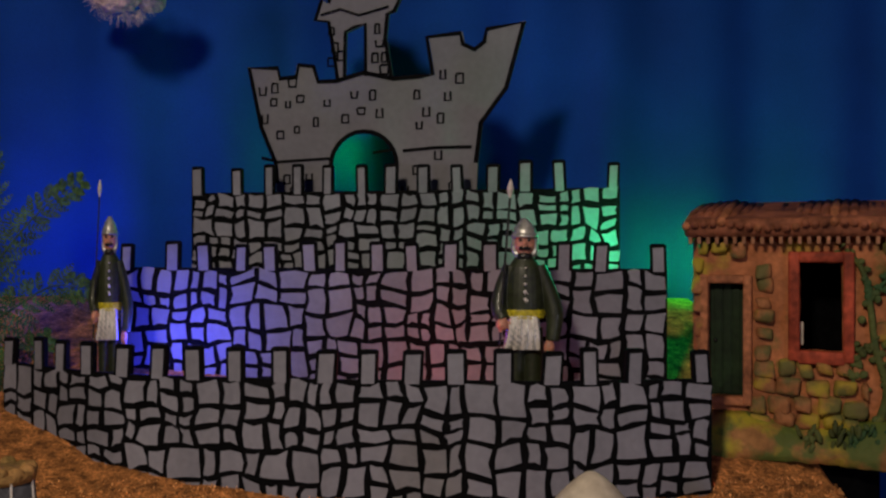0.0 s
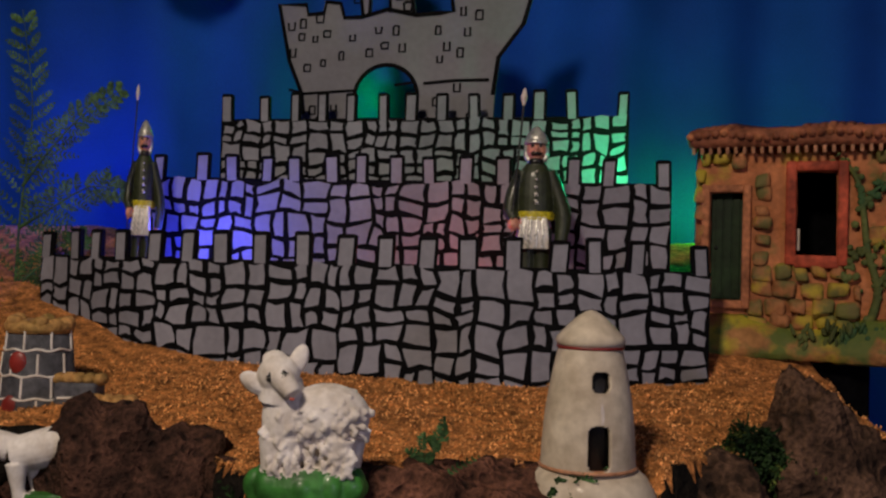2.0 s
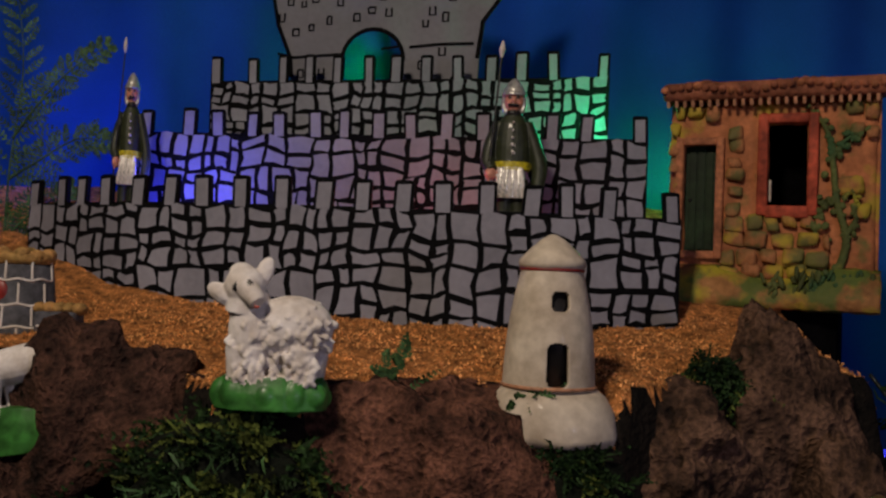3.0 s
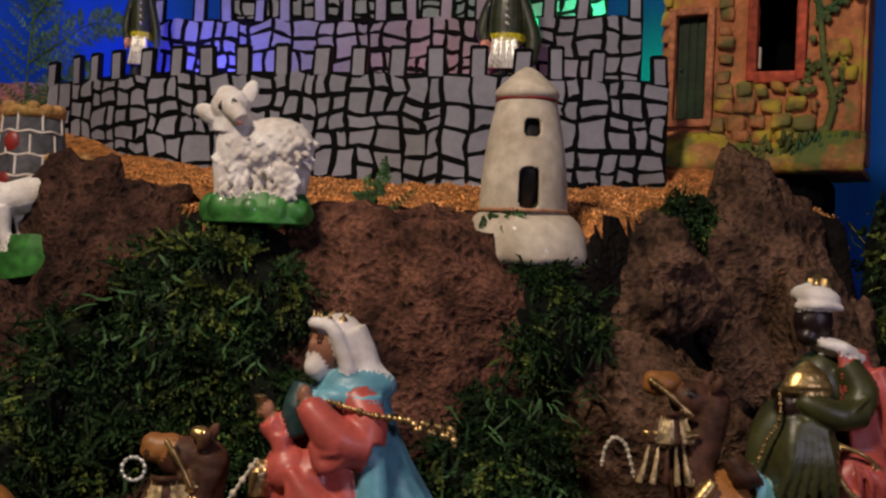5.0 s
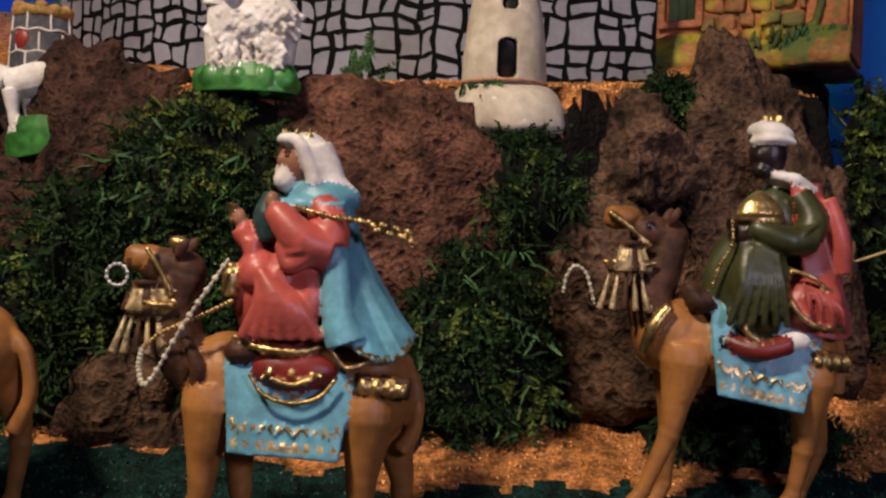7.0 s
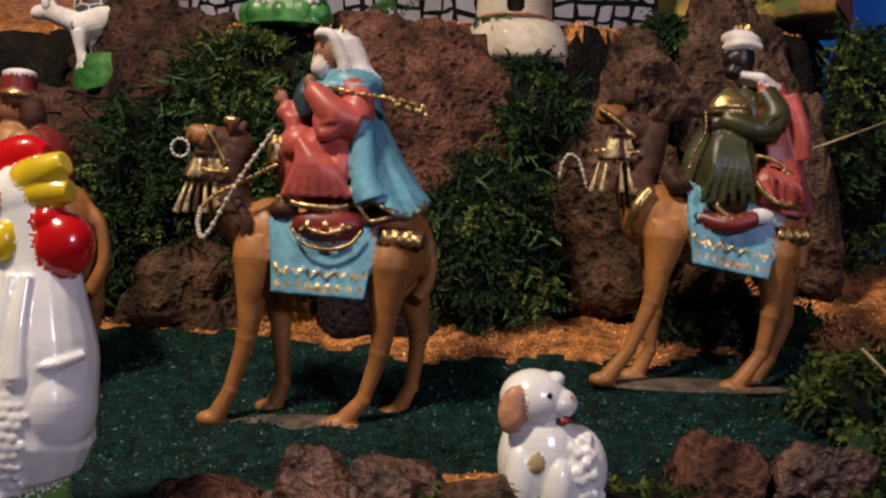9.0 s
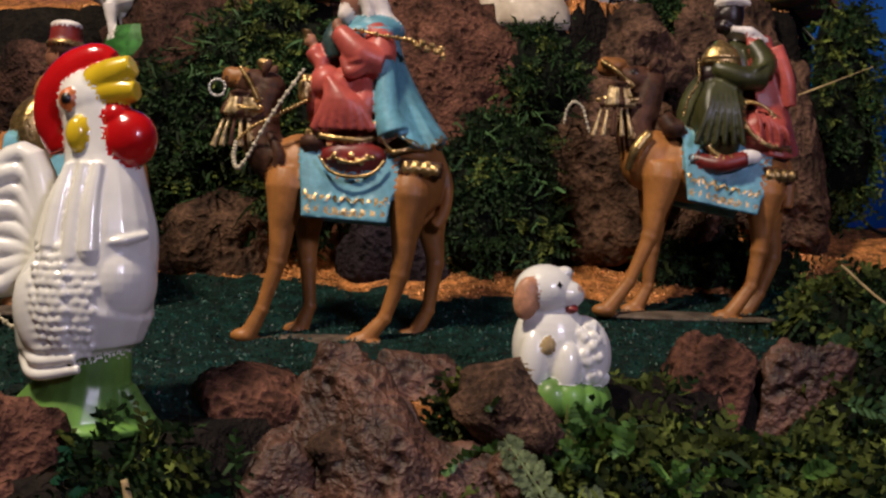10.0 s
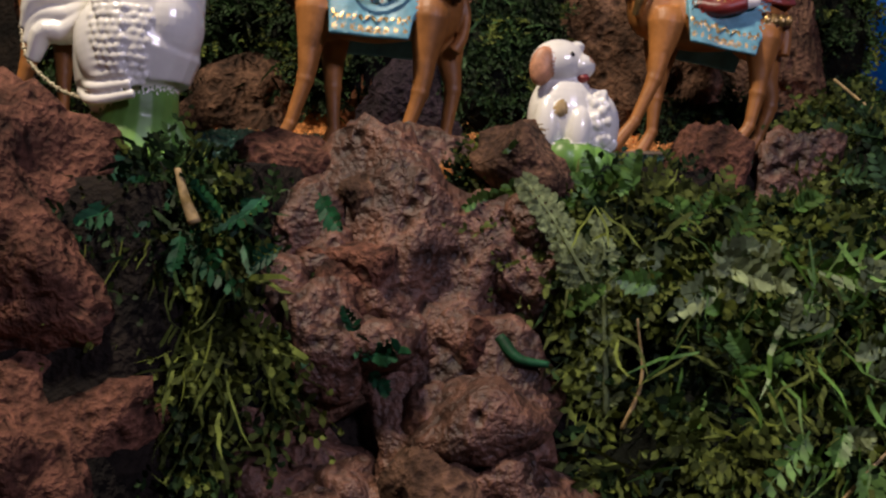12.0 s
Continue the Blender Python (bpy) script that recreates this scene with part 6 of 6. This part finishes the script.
    for k in range(26):
        x = -3 + 5.3 * k
        bm = bmesh.new()
        lift = 1.6 * math.sin(k * 0.5) + rng.uniform(-0.6, 0.6)
        tube(bm, [(x * K, -0.0155 + rng.uniform(-0.001, 0.001), (139 + lift) * K), (x * K, 0.02, (147 + lift) * K), (x * K + 0.001, 0.06, (153 + lift) * K)], [0.0024, 0.0034, 0.0037], 0, 10)
        part("roof_tile", bm, ROOFCLAY if k % 4 else TERRA, roof, "", True)
    bm = bmesh.new()
    for k in range(25):
        block(bm, ((-1 + 5.3 * k) * K, -0.006, 0.1325), (0.0022, 0.010, 0.006), rot=(20, 0, 0), bevel=0.0005)
    part("eave_teeth", bm, BROWNP, roof)
    # ground slab with grass paint
    bm = bmesh.new()
    n = 60
    rows = []
    for t, (y, z) in enumerate(((4, 34), (-6, 30), (-11, 20), (-15, 8), (-16, 0), (-10, -2), (D, -2))):
        rows.append([((-2 + (W + 4) * i / n) * K, (y - (4 * math.sin(i / n * 7 + 1) if y < 0 else 0)) * K + 0.0016 * noise.noise(Vector((i * 0.35, t * 0.9, 0))), (z * (0.62 + 0.12 * math.sin(i / n * 9)) + 0.0) * K + 0.0016 * noise.noise(Vector((i * 0.3, t, 4)))) for i in range(n + 1)])
    sheet(bm, rows, 0.003)
    part("plinth", bm, CLAYGRASS, ob, "sloping base painted yellow-green like grass", True)
    # creeper
    bm = bmesh.new()
    for pts, r in (([(0.104, -0.003, 0.018), (0.110, -0.003, 0.042), (0.104, -0.003, 0.066), (0.101, -0.003, 0.092), (0.097, -0.003, 0.112), (0.088, -0.003, 0.125)], 0.0024),
                   ([(0.109, -0.003, 0.045), (0.116, -0.003, 0.058), (0.113, -0.003, 0.074)], 0.0017), ([(0.103, -0.003, 0.070), (0.094, -0.003, 0.060), (0.092, -0.003, 0.046)], 0.0015),
                   ([(0.101, -0.003, 0.095), (0.109, -0.003, 0.106), (0.118, -0.003, 0.110)], 0.0014)):
        line = curve_pts(pts, 24)
        tube(bm, line, [r * (1.15 - 0.6 * k / 24) for k in range(25)], 0, 8, 0.7)
        for p in line[2::2]:
            for k in range(2):
                ball(bm, (p.x + rng.gauss(0, 0.0032), p.y - 0.0004, p.z + rng.gauss(0, 0.0028)), (rng.uniform(0.0012, 0.0026), 0.0012, rng.uniform(0.0012, 0.0028)), 0, (0, rng.uniform(0, 90), 0), 8, 6)
    for k in range(60):
        x = rng.gauss(0.1, 0.018)
        ball(bm, (max(0.05, min(0.126, x)), -0.010 - rng.uniform(0, 0.003), rng.uniform(0.006, 0.022)), (rng.uniform(0.001, 0.002), 0.0014, rng.uniform(0.002, 0.005)), 0, (0, rng.uniform(-35, 35), 0), 8, 6)
    part("creeper", bm, CLAYCREEP, ob, "moulded green-painted creeper beside the window", True)
    return ob


house()


def house_support():
    # Added support, near black so the shade below the cottage is in its colour.
    bm = bmesh.new()
    block(bm, (0.228, 0.625, 0.588), (0.10, 0.09, 0.168), rot=(0, 0, -23), bevel=0.004)
    ob = link("support_box", bm, SHADEBLACK, smooth=False)
    tagged(ob, "added near-black box that carries the terracotta cottage and fills its shade", "box")


house_support()


def grey_tower():
    """A round tower painted like slate blocks, with a lower stepped wall."""
    ob = thing("toy_tower", pose(-0.224, 0.485, 0.637), "grey painted toy tower with white mortar lines and dark red doorway", "tower")
    bm = bmesh.new()
    lathe(bm, [(0.021, 0.0), (0.020, 0.01), (0.0165, 0.048)], 0, 40)
    part("body", bm, GREYP, ob, "", True)
    top = bmesh.new()
    for k in range(11):
        a = 2 * math.pi * k / 11
        ball(top, (0.014 * math.cos(a), 0.014 * math.sin(a), 0.051 + 0.0015 * math.sin(5 * a)), (0.0042, 0.0042, 0.0035))
    lathe(top, [(0.0172, 0.046), (0.018, 0.051), (0.012, 0.053)], 0, 30)
    part("rim", top, OCHRE, ob, "rough ochre crumbled top", True)
    rad = lambda z: 0.0206 - 0.004 * z / 0.048
    def mortar(pts, parent):
        bm = bmesh.new()
        tube(bm, pts, 0.0007, 0, 6)
        part("mortar_line", bm, WHITEP, parent)
    for z in (0.012, 0.024, 0.0375):
        mortar([(rad(z) * math.cos(a) * 1.005, rad(z) * math.sin(a) * 1.005, z + 0.0006 * math.sin(9 * a)) for a in np.linspace(math.pi, 2 * math.pi, 24)], ob)
    for row, z in enumerate((0.0005, 0.0125, 0.0245, 0.038)):
        for k in range(4):
            a = math.pi * (1.12 + 0.25 * k + 0.12 * (row % 2))
            mortar([(rad(z) * 1.006 * math.cos(a), rad(z) * 1.006 * math.sin(a), z), (rad(z + 0.011) * 1.006 * math.cos(a), rad(z + 0.011) * 1.006 * math.sin(a), z + 0.011)], ob)
    for a, z in ((1.44, 0.031), (1.40, 0.008)):
        bm = bmesh.new()
        ball(bm, (rad(z) * math.cos(a * math.pi) * 0.97, rad(z) * math.sin(a * math.pi) * 0.97, z), (0.005, 0.002, 0.0062))
        part("doorway", bm, MAROON, ob, "dark red painted doorway", True)
    for k, (x, y, w, h) in enumerate(((0.026, -0.008, 0.022, 0.021), (0.044, -0.016, 0.024, 0.011))):
        bm = bmesh.new()
        block(bm, (x, y, h / 2 - 0.004), (w, 0.016, h + 0.008), bevel=0.002)
        step = part("stepped_wall", bm, GREYP, ob, "low stepped wall with ochre top", True)
        bm = bmesh.new()
        for j in range(5):
            ball(bm, (x - w / 2 + w * j / 4, y, h + 0.0015), (0.004, 0.006, 0.0035))
        part("rough_top", bm, OCHRE, step, "", True)
        for z in (0.002, 0.013, 0.024):
            if z < h - 0.004:
                mortar([(x - w * 0.4, y - 0.0082, z), (x, y - 0.0083, z + 0.0004), (x + w * 0.4, y - 0.0082, z)], step)


grey_tower()


# ---- plants, cotton, cables ----
def sprig(name, stems, material, label, width, parent_label="sprig"):
    ob = thing(name, Matrix(), label, "plant")
    rng = random.Random(len(label))
    leaves = Strands()
    stalk = bmesh.new()
    for pts, w, n in stems:
        P = curve_pts(pts, n)
        tube(stalk, P, [0.0011 * (1.15 - k / len(P)) for k in range(len(P))], 0, 6)
        for k in range(1, n):
            d = (P[k + 1] - P[k]).normalized()
            side = d.cross(Vector((0, 1, 0))).normalized()
            t = k / n
            for sgn in (-1, 1):
                way = d * 0.9 + side * sgn + Vector((0, rng.uniform(-0.5, 0.3), 0))
                leaves.frond(P[k], way, w * (1.1 - 0.75 * t) * rng.uniform(0.8, 1.2), width, rng, 7, 0.12)
    part("stalk", stalk, material, ob)
    leaves.make("leaf", material, ob)
    return ob


sprig("cypress_sprig", [
    ([(-0.318, 0.655, 0.665), (-0.316, 0.655, 0.75), (-0.312, 0.66, 0.83), (-0.322, 0.66, 0.905)], 0.035, 22),
    ([(-0.316, 0.655, 0.745), (-0.295, 0.65, 0.757), (-0.262, 0.645, 0.775), (-0.235, 0.643, 0.772)], 0.026, 16),
    ([(-0.315, 0.655, 0.775), (-0.295, 0.65, 0.80), (-0.27, 0.65, 0.828), (-0.242, 0.652, 0.848)], 0.022, 16),
    ([(-0.318, 0.655, 0.70), (-0.295, 0.65, 0.72), (-0.262, 0.647, 0.742)], 0.024, 14)], CYPRESS, "dark green cypress sprig standing behind the castle wall", 0.0042)


def cluster(name, base, spread, count, length, width, material, seed, label, up=(0, -0.5, 0.6), pairs=7):
    rng = random.Random(seed)
    s = Strands()
    for k in range(count):
        b = Vector(base) + Vector((rng.gauss(0, spread[0]), rng.gauss(0, spread[1]), rng.gauss(0, spread[2])))
        way = Vector(up) + Vector((rng.uniform(-1, 1), rng.uniform(-0.5, 0.2), rng.uniform(-0.7, 0.7)))
        s.frond(b, way, length * rng.uniform(0.6, 1.3), width * rng.uniform(0.7, 1.2), rng, pairs, 0.35)
    ob = s.make(name, material)
    return tagged(ob, label, "plant", kind="stuff")


sprig("serrated_leaf", [([(0.1095, 0.1218, 0.3716), (0.0987, 0.1174, 0.3899), (0.088, 0.1196, 0.4071), (0.0772, 0.126, 0.42)], 0.0105, 16)], PALELEAF, "pale grey-green serrated leaf below the dog", 0.0026)
sprig("serrated_leaf", [([(0.1095, 0.1218, 0.3394), (0.1073, 0.1174, 0.3684), (0.1062, 0.1174, 0.3942), (0.1041, 0.1218, 0.4071)], 0.0085, 16)], PALELEAF, "pale grey-green serrated leaf hanging on moss", 0.0024)
cluster("fern_leaves", (0.1707, 0.1218, 0.3716), (0.0279, 0.0065, 0.015), 30, 0.020, 0.006, LEAF, 1, "bright green small fern leaves on the front moss")
cluster("fern_leaves", (0.1277, 0.1379, 0.4093), (0.0172, 0.0107, 0.0065), 18, 0.014, 0.005, LEAF, 2, "bright green leaflets round the dog's base")
cluster("fern_leaves", (0.2191, 0.1056, 0.3286), (0.0376, 0.0065, 0.0215), 34, 0.022, 0.006, LEAF, 3, "bright green leaves hanging on the front moss", (0, -0.5, -0.4))
cluster("fern_leaves", (0.2406, 0.197, 0.4361), (0.0323, 0.0215, 0.0086), 36, 0.016, 0.005, CYPRESS, 4, "green leaves on the ledge beside the rocks")
cluster("pale_leaves", (0.1707, 0.1132, 0.3878), (0.0236, 0.0065, 0.0065), 10, 0.014, 0.006, PALELEAF, 5, "pale green leaves among the moss")
cluster("fern_leaves", (-0.0496, 0.0787, 0.334), (0.0193, 0.0065, 0.0215), 22, 0.018, 0.005, LEAF, 6, "green leaves hanging below the rooster", (0, -0.5, -0.6))
cluster("fern_leaves", (0.055, 0.392, 0.632), (0.012, 0.004, 0.005), 14, 0.012, 0.004, CYPRESS, 7, "dark green leaves before the windmill's foot")


cluster("fern_leaves", (-0.006, 0.392, 0.636), (0.004, 0.003, 0.004), 8, 0.014, 0.004, CYPRESS, 8, "small green sprig growing between the sheep and the windmill", (0, -0.2, 1.0))
cluster("fern_leaves", (0.088, 0.1411, 0.4125), (0.0172, 0.0065, 0.0043), 16, 0.016, 0.005, LEAF, 9, "bright green leaflets below the dog's base", (-0.2, -0.6, 0.4))
cluster("pale_leaves", (0.2084, 0.1089, 0.3555), (0.0323, 0.0054, 0.0215), 14, 0.016, 0.006, PALELEAF, 10, "pale yellow-green leaves among the front moss", (0, -0.5, -0.2))
cluster("fern_leaves", (0.0095, 0.1132, 0.3394), (0.0129, 0.0043, 0.0215), 10, 0.012, 0.004, MOSSD, 11, "dark green sprigs clinging to the front rock", (0.4, -0.5, -0.5))


cluster("fern_leaves", (0.030, 0.104, 0.361), (0.008, 0.003, 0.003), 12, 0.012, 0.005, STEMG, 12, "deep green sprig on the reddish front rock", (0.6, -0.5, 0.1))
cluster("fern_leaves", (-0.030, 0.084, 0.402), (0.020, 0.006, 0.008), 40, 0.018, 0.006, STEMG, 13, "deep green feathery leaves below the rooster", (0.1, -0.5, -0.4))
cluster("pale_leaves", (0.150, 0.112, 0.392), (0.004, 0.003, 0.003), 5, 0.020, 0.009, PALELEAF, 14, "pale fan-shaped leaf among the front moss", (0.3, -0.5, 0.2))


def stick(name, pts, r, material, label):
    bm = bmesh.new()
    P = curve_pts(pts, 14)
    tube(bm, P, [r * (1.1 - 0.6 * k / 14) for k in range(15)], 0, 7)
    tagged(link(name, bm, material), label, "stick")


stick("twig", [(-0.0150, 0.0715, 0.3970), (-0.0185, 0.0715, 0.4045), (-0.0217, 0.0725, 0.4130)], 0.0019, STRAW, "broken pale twig stuck in the moss")
stick("stem", [(-0.018, 0.112, 0.405), (-0.012, 0.108, 0.388), (0.004, 0.106, 0.377), (0.011, 0.105, 0.360)], 0.0013, STEMG, "thin deep green stem lying over the reddish rock")
stick("stem", [(0.074, 0.112, 0.366), (0.080, 0.108, 0.360), (0.090, 0.108, 0.3585)], 0.0022, STEMG, "short deep green stem in a crack of the front rock")
stick("straw", [(0.1654, 0.1056, 0.3018), (0.1815, 0.1003, 0.3286), (0.1976, 0.1056, 0.3448)], 0.0008, STRAW, "dry pale straw hanging in the moss")
stick("straw", [(0.1138, 0.111, 0.3394), (0.1191, 0.1089, 0.3555), (0.117, 0.1089, 0.3749)], 0.0007, STRAW, "dry pale straw hanging in the moss")
stick("straw", [(0.2, 0.29, 0.557), (0.215, 0.288, 0.563), (0.232, 0.287, 0.570)], 0.0005, STRAW, "dry straw behind the turbaned king")
stick("straw", [(0.0579, 0.1142, 0.291), (0.06, 0.111, 0.3233), (0.0686, 0.1132, 0.3469)], 0.0006, STRAW, "thin dry root on the front rock")
stick("straw", [(0.205, 0.23, 0.478), (0.222, 0.222, 0.462), (0.25, 0.215, 0.447)], 0.0006, STRAW, "dry stem lying over the ledge moss")


def cotton_cloud():
    bm = bmesh.new()
    rng = random.Random(6)
    for k in range(16):
        ball(bm, (rng.gauss(0, 13), rng.gauss(0, 5), rng.gauss(8, 6)), rng.uniform(9, 15), 0)
    ob = sculpt("cotton_cloud", bm, [COTTON], pose(-0.258, 0.78, 1.004), 1.2, "tuft of white cotton wool hung as a cloud", "cloud", rounds=2, rough=2.2, rscale=0.18)
    s = Strands()
    for k in range(900):
        a, b = rng.uniform(0, 6.28), rng.uniform(-1, 1)
        d = Vector((math.cos(a) * math.sqrt(1 - b * b), math.sin(a) * math.sqrt(1 - b * b), b))
        s.blade(Vector((-0.258 + d.x * 0.026, 0.78 + d.y * 0.013, 1.012 + d.z * 0.022)), d + Vector((rng.uniform(-1, 1), 0, rng.uniform(-1, 1))), rng.uniform(0.006, 0.014), 0.0004, 0.5, rng)
    thread = bmesh.new()
    tube(thread, [(-0.258, 0.78, 1.02), (-0.258, 0.78, 1.8), (-0.258, 0.78, 2.502)], 0.0003, 0, 5)
    hang = part("thread", thread, WHITEP, ob, "thin hanging thread")
    hang.matrix_parent_inverse = ob.matrix_world.inverted()
    fibres = s.make("fibre", COTTON, ob)
    fibres.matrix_parent_inverse = ob.matrix_world.inverted()


cotton_cloud()


def bulb(place, material, label):
    ob = thing("fairy_light", pose(*place), label, "fairy light", "fairy lights")
    bm = bmesh.new()
    lathe(bm, [(0.0022, 0.0), (0.0026, 0.004), (0.0024, 0.008), (0.0012, 0.011), (0.0003, 0.012)], 0, 14)
    part("bulb", bm, material, ob, smooth=True)
    bm = bmesh.new()
    lathe(bm, [(0.002, -0.007), (0.0027, -0.006), (0.0027, 0.0)], 0, 12)
    part("socket", bm, CABLE, ob, smooth=True)


for p in ((0.272, 0.50, 0.600), (0.262, 0.50, 0.590)):
    bulb(p, LEDB, "small lit blue fairy light hanging beside the rocks")


def cable(pts, r=0.0012, label="thin dark green cable of the fairy lights"):
    bm = bmesh.new()
    tube(bm, curve_pts(pts, 30), r, 0, 7)
    tagged(link("light_cable", bm, CABLE), label, "cable", "light cables")


cable([(0.28, 0.53, 0.66), (0.274, 0.504, 0.61), (0.264, 0.504, 0.582), (0.29, 0.49, 0.51), (0.31, 0.47, 0.50)])
cable([(0.25, 0.50, 0.64), (0.275, 0.48, 0.60), (0.295, 0.47, 0.555), (0.33, 0.46, 0.53)])
